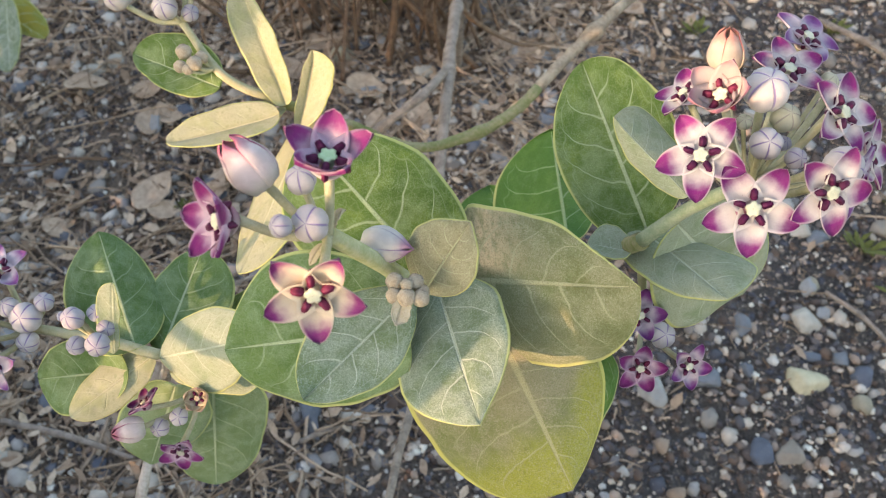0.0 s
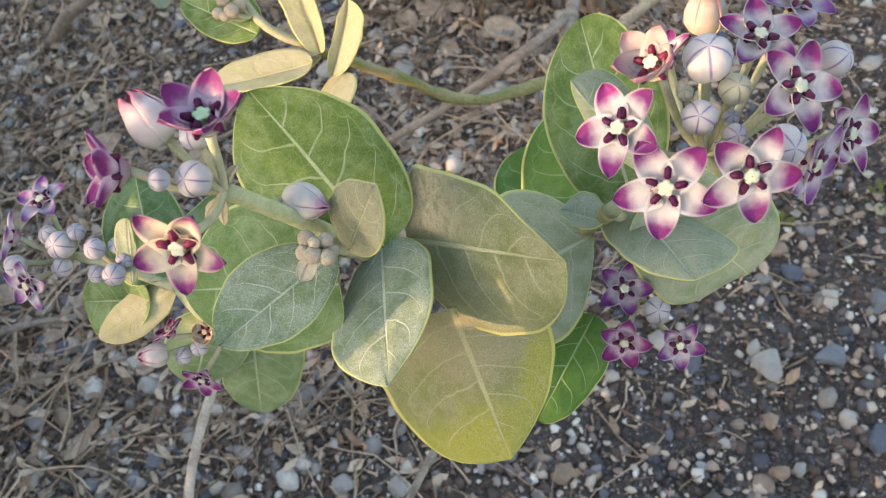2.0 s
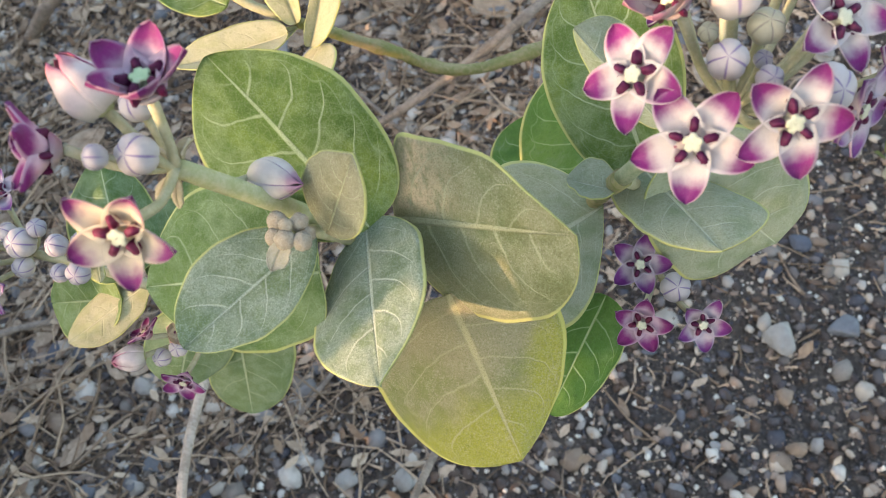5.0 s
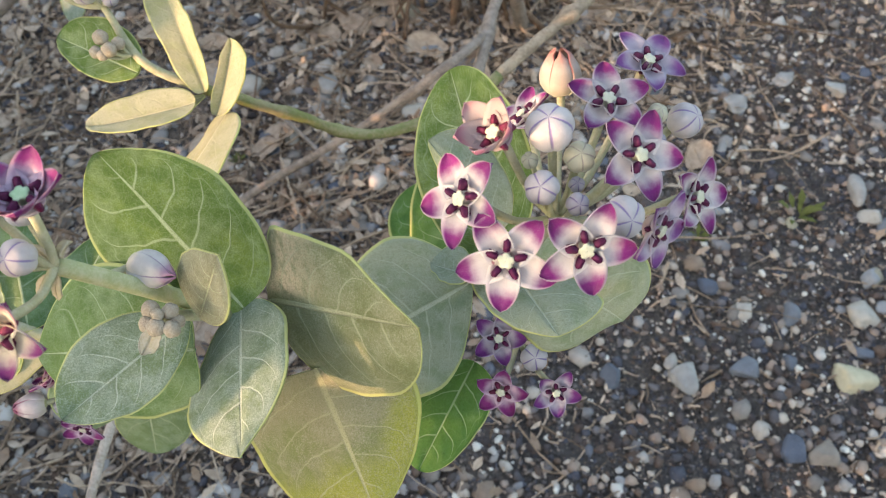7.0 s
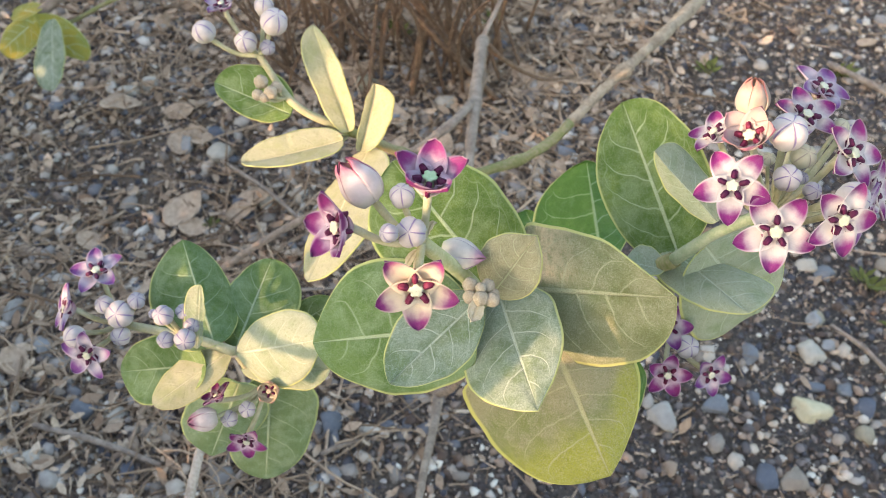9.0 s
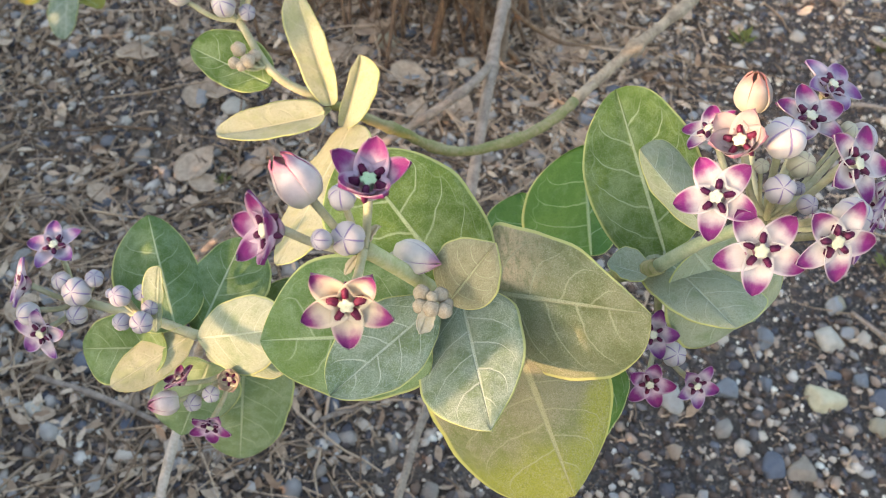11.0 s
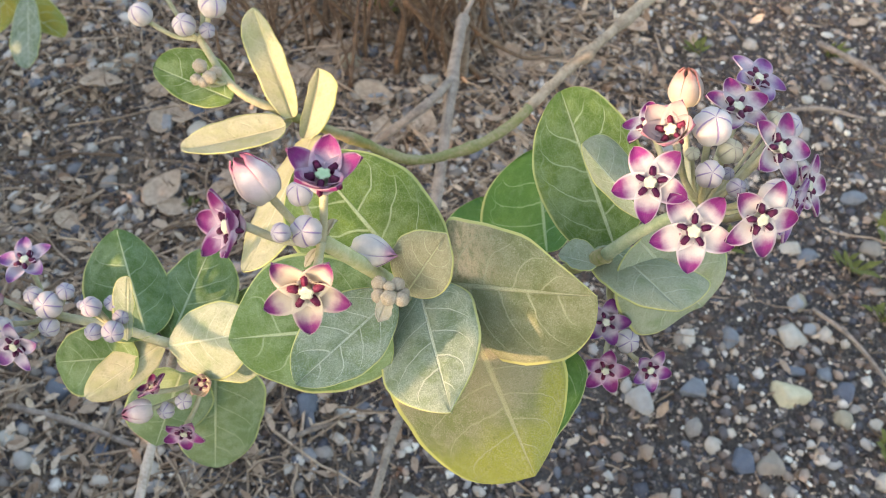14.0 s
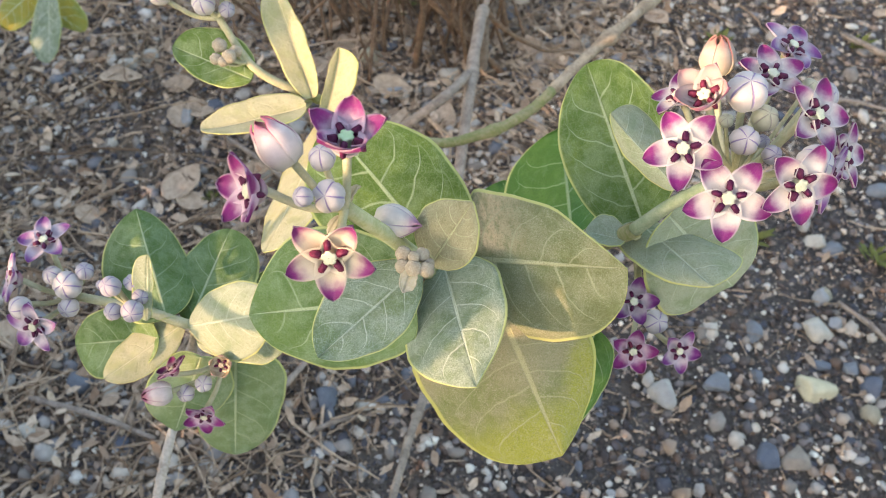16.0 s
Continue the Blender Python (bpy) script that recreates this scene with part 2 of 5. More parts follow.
PETAL_PALE = petal_material("petal_pale", (0.42, 0.17, 0.24), (0.52, 0.44, 0.42), 0.60)


def plain(name, color, other, scale, rough=0.6, bump=0.3, dist=0.0005, thin=0.0, fine=6.0, vary=0.0, spec=0.3):
    """A mottled surface: two tones at two scales, and a fine relief."""
    k = Net(name)
    p = k.place()
    f = k.math("ADD", k.math("MULTIPLY", k.noise(p, scale, 4, 0.6), 0.6), k.math("MULTIPLY", k.noise(p, scale * fine, 3, 0.6), 0.4))
    col = k.mix(k.ramp(f, 0.36, 0.64), color, other)
    if vary:
        r = k.chance()
        col = k.mix(1.0, col, k.n("CombineXYZ", X=k.ramp(r, 0, 1, 1 - vary, 1 + vary, False), Y=k.ramp(r, 0, 1, 1 - vary, 1 + vary, False), Z=k.ramp(r, 0, 1, 1 - vary * 0.8, 1 + vary, False)).outputs[0], "MULTIPLY")
    k.bump(k.noise(p, scale * fine, 4, 0.65), bump, dist)
    return k.done(col, rough, thin, spec=spec)


CORONA = plain("corona_purple", (0.055, 0.004, 0.03), (0.13, 0.012, 0.06), 500, 0.45)
CORONA_RED = plain("corona_wine", (0.10, 0.008, 0.03), (0.20, 0.025, 0.07), 500, 0.45)
STYLE = plain("style_head", (0.52, 0.53, 0.38), (0.64, 0.62, 0.48), 400, 0.5)
STYLE_GREEN = plain("style_head_green", (0.40, 0.62, 0.33), (0.52, 0.70, 0.45), 400, 0.5)
STALK = plain("stalk_felt", (0.38, 0.37, 0.21), (0.48, 0.45, 0.30), 260, 0.8, 0.5)
GREY_STEM = plain("grey_green_stem", (0.25, 0.31, 0.17), (0.36, 0.39, 0.25), 260, 0.8, 0.5)
PALE_STEM = plain("pale_green_stem", (0.38, 0.40, 0.19), (0.50, 0.49, 0.29), 260, 0.8, 0.5)
GREENWOOD = plain("green_stem", (0.21, 0.225, 0.075), (0.36, 0.31, 0.17), 90, 0.75, 0.8, 0.001)
BARK = plain("grey_bark", (0.215, 0.170, 0.135), (0.40, 0.325, 0.26), 90, 0.85, 0.9, 0.0015)
# the grey bark with sunlight put into its colour, for the west stem
SUNLIT_BARK = plain("sunlit_bark", (0.36, 0.30, 0.24), (0.56, 0.49, 0.41), 90, 0.85, 0.9, 0.0015)
TAN_BARK = plain("tan_bark", (0.27, 0.205, 0.14), (0.47, 0.38, 0.27), 70, 0.85, 0.9, 0.0015)
DRY = plain("dry_stem", (0.120, 0.072, 0.045), (0.27, 0.175, 0.11), 120, 0.9, 0.8, 0.001)
BUDLET = plain("budlet_felt", (0.33, 0.27, 0.19), (0.46, 0.40, 0.30), 400, 0.8, 0.6)
BRACT = plain("bract_cream", (0.66, 0.58, 0.42), (0.56, 0.48, 0.30), 300, 0.7, 0.3, thin=0.2)


def bud_material(name, body, seam, tip=None):
    k = Net(name)
    u, v = k.uv()
    p = k.place()
    fr = k.math("ABSOLUTE", k.math("SUBTRACT", k.math("FRACT", k.math("ADD", k.math("MULTIPLY", u, 5.0), 0.5)), 0.5))
    line = k.math("MULTIPLY", k.ramp(k.math("MULTIPLY", fr, k.ramp(v, 0, 1, 1.0, 0.22, False)), 0.010, 0.045, 1, 0), k.ramp(v, 0.22, 0.55))
    col = k.mix(k.ramp(k.noise(p, 300, 3), 0.35, 0.7), body, tuple(c * 0.86 for c in body))
    col = k.mix(k.ramp(v, 0.55, 0.0, 0, 0.35), col, (0.50, 0.52, 0.36))
    if tip:
        col = k.mix(k.ramp(v, 0.62, 0.86), col, tip)
    col = k.mix(k.math("MULTIPLY", line, 0.8), col, seam)
    k.bump(k.math("ADD", k.math("MULTIPLY", line, -0.8), k.math("MULTIPLY", k.noise(p, 1800, 2), 0.3)), 0.5, 0.0004)
    return k.done(col, 0.65, 0.12, col, sheen=0.1, spec=0.25)


BUD = bud_material("bud_white", (0.55, 0.505, 0.49), (0.20, 0.13, 0.32))
BUD_SMALL = bud_material("bud_grey", (0.41, 0.39, 0.42), (0.17, 0.11, 0.26))
BUD_GREEN = bud_material("bud_green", (0.52, 0.50, 0.36), (0.34, 0.30, 0.26))


def stone_material(name, tones, rough=0.85, loose=False):
    k = Net(name)
    p = k.place()
    r = k.island() if loose else k.chance()
    col = tones[0]
    for i, t in enumerate(tones[1:], 1):
        x = i / len(tones)
        col = k.mix(k.ramp(r, x - 0.03, x + 0.03), col, t)
    f = k.noise(p, 60, 5, 0.65)
    g = k.noise(p, 400, 3, 0.6)
    col = k.mix(k.ramp(f, 0.35, 0.7, 0, 0.5), col, k.mix(1.0, col, (0.55, 0.53, 0.52), "MULTIPLY"))
    col = k.mix(k.ramp(g, 0.6, 0.75, 0, 0.35), col, (0.45, 0.42, 0.38))
    k.bump(k.math("ADD", f, k.math("MULTIPLY", g, 0.4)), 0.6, 0.002)
    return k.done(col, rough, spec=0.3)


STONE_BLUE = stone_material("stone_blue_grey", [(0.15, 0.165, 0.185), (0.205, 0.22, 0.235), (0.125, 0.14, 0.17)])
STONE_PALE = stone_material("stone_pale", [(0.40, 0.38, 0.34), (0.50, 0.46, 0.38), (0.34, 0.34, 0.33)])
STONE_WARM = stone_material("stone_warm", [(0.36, 0.32, 0.23), (0.30, 0.26, 0.21), (0.44, 0.40, 0.28)])
GRAVEL = stone_material("gravel", [(0.105, 0.083, 0.072), (0.215, 0.187, 0.172), (0.070, 0.055, 0.050), (0.430, 0.320, 0.240), (0.115, 0.105, 0.105), (0.640, 0.530, 0.410), (0.165, 0.110, 0.078), (0.120, 0.085, 0.066), (0.095, 0.095, 0.108)], loose=True)
WHITE_GRIT = stone_material("white_grit", [(0.80, 0.76, 0.64), (0.55, 0.51, 0.45), (0.84, 0.79, 0.66)], 0.5, loose=True)
STONE_CREAM = stone_material("stone_cream", [(0.56, 0.50, 0.33), (0.60, 0.54, 0.36)])


def litter_material(name, a, b):
    k = Net(name)
    p = k.place()
    col = k.mix(k.island(), a, b)
    col = k.mix(k.ramp(k.noise(p, 150, 4), 0.35, 0.7, 0, 0.5), col, k.mix(1.0, col, (0.5, 0.46, 0.42), "MULTIPLY"))
    k.bump(k.noise(p, 700, 3), 0.5, 0.0006)
    return k.done(col, 0.85, spec=0.2)


LITTER = litter_material("twig_litter", (0.20, 0.130, 0.083), (0.68, 0.51, 0.355))
DEADLEAF = litter_material("dead_leaf", (0.30, 0.195, 0.125), (0.70, 0.55, 0.40))
WEED = litter_material("weed_green", (0.10, 0.13, 0.035), (0.20, 0.20, 0.06))


def soil_material():
    k = Net("dark_soil")
    p = k.place()
    a, b, c = k.noise(p, 5, 4), k.noise(p, 60, 5, 0.7), k.noise(p, 300, 4, 0.7)
    col = k.mix(k.ramp(a, 0.35, 0.65), (0.100, 0.091, 0.084), (0.145, 0.120, 0.098))
    col = k.mix(k.ramp(b, 0.45, 0.75, 0, 0.7), col, (0.15, 0.130, 0.115))
    col = k.mix(k.ramp(c, 0.62, 0.75, 0, 0.5), col, (0.20, 0.18, 0.16))
    xyz = k.t.nodes.new("ShaderNodeSeparateXYZ")
    k.t.links.new(p, xyz.inputs[0])
    humus = k.ramp(k.math("ADD", k.math("SUBTRACT", k.math("MULTIPLY", xyz.outputs[1], 0.64), xyz.outputs[0]), k.math("MULTIPLY", a, 0.5)), 0.30, 0.95, 0, 0.8)
    far = k.ramp(k.math("ADD", k.n("VectorMath", operation="LENGTH", Vector=p).outputs["Value"], k.math("MULTIPLY", k.noise(p, 1.5, 4), 1.5)), 2.2, 4.2)
    humus = k.math("ADD", k.math("MULTIPLY", humus, k.math("SUBTRACT", 1.0, far)), k.math("MULTIPLY", far, k.ramp(k.noise(p, 0.7, 4), 0.35, 0.65, 0.15, 0.7)))
    col = k.mix(humus, col, k.mix(b, (0.22, 0.16, 0.115), (0.38, 0.29, 0.21)))
    for scale, dark, light, share in ((260.0, (0.030, 0.026, 0.024), (0.34, 0.29, 0.24), 0.75), (120.0, (0.045, 0.040, 0.038), (0.30, 0.25, 0.21), 0.45)):
        cell = k.n("TexVoronoi", Vector=p, Scale=scale)
        tone = k.n("SeparateColor", Color=cell.outputs["Color"]).outputs[0]
        grit = k.mix(k.ramp(tone, 0.15, 0.95, 0, 1, False), dark, light)
        col = k.mix(k.math("MULTIPLY", k.ramp(cell.outputs["Distance"], 0.50, 0.20), share), col, grit)
    k.bump(k.math("ADD", k.math("ADD", b, k.math("MULTIPLY", c, 0.6)), k.math("MULTIPLY", cell.outputs["Distance"], -0.5)), 1.0, 0.014)
    return k.done(col, 0.95, spec=0.15)


SOIL = soil_material()


# ---- shape helpers ----
def V(*p):
    return Vector(p[0] if len(p) == 1 else p)


FR_R, FR_U, FR_C = V(1, 0, 0), V(0, 0.77, 0.64), V(0, -0.64, 0.77)   # right, upward and outward on the sunny face of the shrub


def facing(r, u, c):
    return (FR_R * r + FR_U * u + FR_C * c).normalized()


def mesh_from(name, verts, faces, material, uvs=None, smooth=True):
    me = bpy.data.meshes.new(name)
    me.from_pydata([tuple(v) for v in verts], [], faces)
    if uvs is not None:
        layer = me.uv_layers.new(name="UVMap")
        idx = np.empty(len(me.loops), dtype=np.int32)
        me.loops.foreach_get("vertex_index", idx)
        layer.data.foreach_set("uv", np.asarray(uvs, dtype=np.float32)[idx].ravel())
    me.materials.append(material)
    if smooth:
        me.polygons.foreach_set("use_smooth", np.ones(len(me.polygons), dtype=bool))
    me.update()
    return me


def part(name, me, parent, label=""):
    ob = new(name, me)
    ob.parent = parent
    if label:
        tagged(ob, label)
    return ob


def thing(name, label, category, group="", at=(0, 0, 0)):
    ob = new(name)
    ob.empty_display_size = 0.02
    ob.location = at
    return tagged(ob, label, category, group)


def spline(points, n):
    """A smooth curve through the points."""
    P = [V(p) for p in points]
    P = [P[0] * 2 - P[1]] + P + [P[-1] * 2 - P[-2]]
    out = []
    segs = len(P) - 3
    for i in range(n):
        x = i / (n - 1) * segs
        k = min(int(x), segs - 1)
        t = x - k
        a, b, c, d = P[k:k + 4]
        out.append(0.5 * (2 * b + (c - a) * t + (2 * a - 5 * b + 4 * c - d) * t * t + (3 * b - a - 3 * c + d) * t ** 3))
    return out


def tube(points, radii, material, sides=9, n=None, rough=0.0, knots=0, seed=1, span=None):
    """A tapering stem along a smooth curve, a little uneven, with swollen knots; span: the first and last ring, where only a length of it is wanted."""
    n = n or max(4, 5 * (len(points) - 1))
    C = spline(points, n)
    rnd = random.Random(seed)
    swell = [rnd.uniform(0.08, 0.95) for _ in range(knots)]
    verts, faces = [], []
    ref = V(0.3, 0.2, 0.93)
    for i, c in enumerate(C):
        d = (C[min(i + 1, n - 1)] - C[max(i - 1, 0)]).normalized()
        s = d.cross(ref)
        if s.length < 0.05:
            s = d.cross(V(1, 0, 0))
        s.normalize()
        w = d.cross(s)
        x = i / (n - 1) * (len(radii) - 1)
        k = min(int(x), len(radii) - 2)
        r = radii[k] + (radii[k + 1] - radii[k]) * (x - k)
        for q in swell:
            r *= 1 + 0.30 * math.exp(-((i / (n - 1) - q) / 0.009) ** 2)
        for j in range(sides):
            a = 2 * math.pi * j / sides
            rr = r * (1 + rough * noise.noise(c * 180 + V(math.cos(a), math.sin(a), 0)))
            verts.append(c + (s * math.cos(a) + w * math.sin(a)) * rr)
    if span:
        verts, n = verts[span[0] * sides:(span[1] + 1) * sides], span[1] - span[0] + 1
    for i in range(n - 1):
        for j in range(sides):
            b, b2 = i * sides, (i + 1) * sides
            faces.append((b + j, b + (j + 1) % sides, b2 + (j + 1) % sides, b2 + j))
    faces.append(tuple(range(sides))[::-1])
    faces.append(tuple(range((n - 1) * sides, n * sides)))
    return mesh_from("stem", verts, faces, material)


def leaf(parent, name, material, base, tip, left, right, bow=0.0, cup=0.0, wave=0.0015, thick=0.0006, label="", seed=0, fold=0.0, shape=(0.60, 0.70, 0.60, 0.70)):
    """A leaf from its base to its tip; left and right are points of its rim at the widest place. bow arches the midrib, cup bends the rims, fold sinks the midrib.
    shape: how full the rim is, lower is fuller, as left below and above the widest place, then right below and above it."""
    B, T, L, R = V(base), V(tip), V(left), V(right)
    axis = T - B
    length = axis.length
    ax = axis / length
    us = [min(0.85, max(0.12, (S - B).dot(ax) / length)) for S in (L, R)]
    dl = L - (B + axis * us[0])
    dr = R - (B + axis * us[1])
    dl, dr = dl - ax * dl.dot(ax), dr - ax * dr.dot(ax)
    nrm = (dr - dl).cross(ax)
    nrm.normalize()
    if nrm.dot(FR_C) < 0:
        nrm = -nrm
    nu, nv = 30, 9
    rows, uvs = [], []

    def profile(u, side):
        um = us[side]
        x = 1 - u / um if u < um else (u - um) / (1 - um)
        return max(0.0, 1 - x * x) ** shape[2 * side + (u >= um)]

    for i in range(nu + 1):
        u0 = i / nu
        u = 0.5 - 0.5 * math.cos(math.pi * u0)
        c = B + axis * u + nrm * (bow * 4 * u * (1 - u))
        for j in range(-nv, nv + 1):
            v = j / nv
            d, side = (dl, 0) if v < 0 else (dr, 1)
            w = profile(u, side)
            p = c + d * (abs(v) * w) + nrm * (cup * (v * v) * w - fold * w * (1 - abs(v)))
            p = p + nrm * (wave * noise.noise(p * 42 + V(seed * 3.1, 0, 0)) * (0.3 + v * v) * 1.6)
            p = p + nrm * (0.0007 * (1 - min(1, abs(v) * 7)) * -1)
            p = p + d.normalized() * (wave * 0.5 * noise.noise(V(u * 6, seed, v)) * abs(v) ** 4)
            rows.append(p)
            uvs.append((u, v))
    m = 2 * nv + 1
    top = len(rows)
    verts = rows + [p - nrm * thick for p in rows]
    uv = uvs + uvs
    faces = []
    for i in range(nu):
        for j in range(m - 1):
            a = i * m + j
            faces.append((a, a + 1, a + m + 1, a + m))
            faces.append((top + a, top + a + m, top + a + m + 1, top + a + 1))
        for a, b in ((i * m, (i + 1) * m), ((i + 1) * m + m - 1, i * m + m - 1)):
            faces.append((a, b, top + b, top + a))
    me = mesh_from(name, verts, faces, material, uv)
    return part(name, me, parent, label)


def frame_of(nrm, hint):
    z = V(nrm).normalized()
    x = V(hint) - z * V(hint).dot(z)
    x.normalize()
    return x, z.cross(x), z


def petal_mesh(material, length, width, lift, hook):
    """One petal along +x from the rim of the cup, raised by lift degrees, its point bent by hook degrees."""
    nu, nv = 12, 4
    rows, uvs = [], []
    x, z, ang = 0.0, 0.0, radians(lift * 0.55)
    step = length / nu
    for i in range(nu + 1):
        u = i / nu
        w = width * 0.5 * (1 - u) ** 0.68 * (0.62 + 1.02 * u) / 0.80
        for j in range(-nv, nv + 1):
            v = j / nv
            dip = 0.28 * width * v * v * (1 - u) + 0.10 * width * v * v
            rows.append(V(x - dip * math.sin(ang), v * w, z + dip * math.cos(ang)))
            uvs.append((u, v))
        ang = radians(lift * min(1.0, 0.55 + 1.6 * u)) - radians(hook) * max(0, u - 0.35) ** 1.5 * 1.6
        x += step * math.cos(ang)
        z += step * math.sin(ang)
    m, top = 2 * nv + 1, len(rows)
    verts = rows + [p - V(0, 0, 0.00035) for p in rows]
    faces = []
    for i in range(nu):
        for j in range(m - 1):
            a = i * m + j
            faces.append((a, a + 1, a + m + 1, a + m))
            faces.append((top + a, top + a + m, top + a + m + 1, top + a + 1))
        for a, b in ((i * m, (i + 1) * m), ((i + 1) * m + m - 1, i * m + m - 1)):
            faces.append((a, b, top + b, top + a))
    return mesh_from("petal", verts, faces, material, uvs + uvs)


def lathe(profile, sides, material, lobes=0, depth=0.0, name="form"):
    """A turned form along z from (radius, height) pairs, with shallow grooves between lobes."""
    verts, faces, uvs = [], [], []
    n = len(profile)
    for i, (r, z) in enumerate(profile):
        for j in range(sides + 1):
            a = 2 * math.pi * j / sides
            g = 1 - depth * (0.5 + 0.5 * math.cos(lobes * a)) ** 4 if lobes else 1
            verts.append((r * g * math.cos(a), r * g * math.sin(a), z))
            uvs.append((j / sides, i / (n - 1)))
    m = sides + 1
    for i in range(n - 1):
        for j in range(sides):
            faces.append((i * m + j, i * m + j + 1, (i + 1) * m + j + 1, (i + 1) * m + j))
    return mesh_from(name, verts, faces, material, uvs)


def lobe_mesh(material, s):
    """One upright fleshy lobe of the crown: a block, broad above, with a spur at its foot."""
    bm = bmesh.new()
    bmesh.ops.create_cube(bm, size=1)
    for v in bm.verts:
        wide = 1.15 if v.co.z > 0 else 0.8
        v.co = V(v.co.x * 1.1 * wide, v.co.y * 0.62 * wide, v.co.z * 1.5)
        if v.co.x > 0 and v.co.z < 0:
            v.co.x += 0.35
    bmesh.ops.bevel(bm, geom=bm.edges[:], offset=0.16, segments=2, affect="EDGES")
    bmesh.ops.scale(bm, vec=(s, s, s), verts=bm.verts)
    me = bpy.data.meshes.new("lobe")
    bm.to_mesh(me)
    bm.free()
    me.materials.append(material)
    me.polygons.foreach_set("use_smooth", np.ones(len(me.polygons), dtype=bool))
    return me


MESHES = {}


def shared(key, make):
    if key not in MESHES:
        MESHES[key] = make()
    return MESHES[key]


def stalk(parent, a, b, r, bend=0.15, material=None, name="stalk", sides=7):
    a, b = V(a), V(b)
    mid = (a + b) / 2 + V(0, 0, -1) * (b - a).length * bend
    return part(name, tube([a, mid, b], [r * 1.15, r, r * 1.1], material or STALK, sides, 9), parent)


def flower(parent, centre, nrm, radius, up=90.0, lift=18, hook=25, hub=None, material=None, corona=None, style=None, stalk_r=0.0011, width=0.62):
    """A five-petalled star flower with its dark crown; up is the turn of one petal, in degrees on the shrub's face."""
    c = V(centre)
    hint = FR_R * math.cos(radians(up)) + FR_U * math.sin(radians(up))
    x, y, z = frame_of(nrm, hint)
    m = Matrix(((x.x, y.x, z.x, c.x), (x.y, y.y, z.y, c.y), (x.z, y.z, z.z, c.z), (0, 0, 0, 1)))
    body = new("flower")
    body.parent = parent
    material = material or PETAL
    key = (material.name, round(radius, 4), lift, hook, round(width, 2))
    q0 = 0.20 * radius
    pm = shared(("petal",) + key, lambda: petal_mesh(material, radius * 0.86, radius * width * 1.15, lift, hook))
    body.matrix_basis = m @ Matrix.Translation((0, 0, -0.16 * radius))
    for k in range(5):
        ob = part("petal", pm, body)
        jig = noise.noise(c * 900 + V(k, 0, 0))
        ob.matrix_basis = Matrix.Rotation(radians(72 * k + 4 * jig), 4, "Z") @ Matrix.Translation((q0 * 0.72, 0, 0)) @ Matrix.Rotation(radians(7 * jig), 4, "Y") @ Matrix.Rotation(radians(12 * noise.noise(c * 700 + V(0, k, 0))), 4, "X")
    cup = part("cup", shared(("cup", material.name, round(radius, 4)), lambda: lathe([(0.02 * radius, -0.22 * radius), (0.14 * radius, -0.20 * radius), (0.26 * radius, -0.10 * radius), (0.32 * radius, 0.0), (0.30 * radius, 0.02 * radius), (0.12 * radius, -0.03 * radius), (0.01 * radius, -0.03 * radius)], 20, PETAL_PALE, name="cup")), body)
    cor, sty = corona or CORONA, style or STYLE
    for k in range(0 if lift > 70 else 5):
        ob = part("crown_lobe", shared(("lobe", cor.name, round(radius, 4)), lambda: lobe_mesh(cor, radius * 0.190)), body)
        ob.matrix_basis = Matrix.Rotation(radians(72 * k + 36), 4, "Z") @ Matrix.Translation((radius * 0.27, 0, radius * 0.13))
    part("style_head", shared(("style", sty.name, round(radius, 4)), lambda: lathe([(0.10 * radius, -0.02 * radius), (0.10 * radius, 0.14 * radius), (0.155 * radius, 0.21 * radius), (0.165 * radius, 0.25 * radius), (0.13 * radius, 0.27 * radius), (0.01 * radius, 0.26 * radius)], 20, sty, 5, 0.28, "style_head")), body)
    if hub is not None:
        stalk(parent, hub, c - z * radius * 0.36, stalk_r, name="flower_stalk")
    return body


def scale_mesh(material, r, length, flare, point):
    """One petal of a closed bud: a curved scale along +z on a swollen form; flare turns its point outward, point draws the form out."""
    nu, nv = 12, 6
    rows, uvs = [], []
    for i in range(nu + 1):
        u = i / nu
        form = math.sin(math.pi * (0.10 + 0.90 * u) ** (0.80 - 0.12 * point)) ** (0.62 + 0.5 * point * u)
        rad = r * max(0.03, form) + r * flare * max(0.0, u - 0.72) ** 1.2 * 3.0
        half = radians(43) * (1 - 0.10 * u) * (1 - max(0.0, (u - 0.78) / 0.22) ** 1.6)
        for j in range(-nv, nv + 1):
            v = j / nv
            a = half * v + radians(4) * u
            rr = rad * (1 + 0.05 * math.cos(v * math.pi * 0.5) - 0.045 * v)
            rows.append(V(rr * math.cos(a), rr * math.sin(a), length * (u - 0.42) - 0.05 * r * v * v))
            uvs.append((u, v))
    m, top = 2 * nv + 1, len(rows)
    verts = rows + [V(p.x * 0.93, p.y * 0.93, p.z) for p in rows]
    faces = []
    for i in range(nu):
        for j in range(m - 1):
            a = i * m + j
            faces.append((a, a + 1, a + m + 1, a + m))
            faces.append((top + a, top + a + m, top + a + m + 1, top + a + 1))
        for a, b in ((i * m, (i + 1) * m), ((i + 1) * m + m - 1, i * m + m - 1)):
            faces.append((a, b, top + b, top + a))
    return mesh_from("petal", verts, faces, material, uvs + uvs)


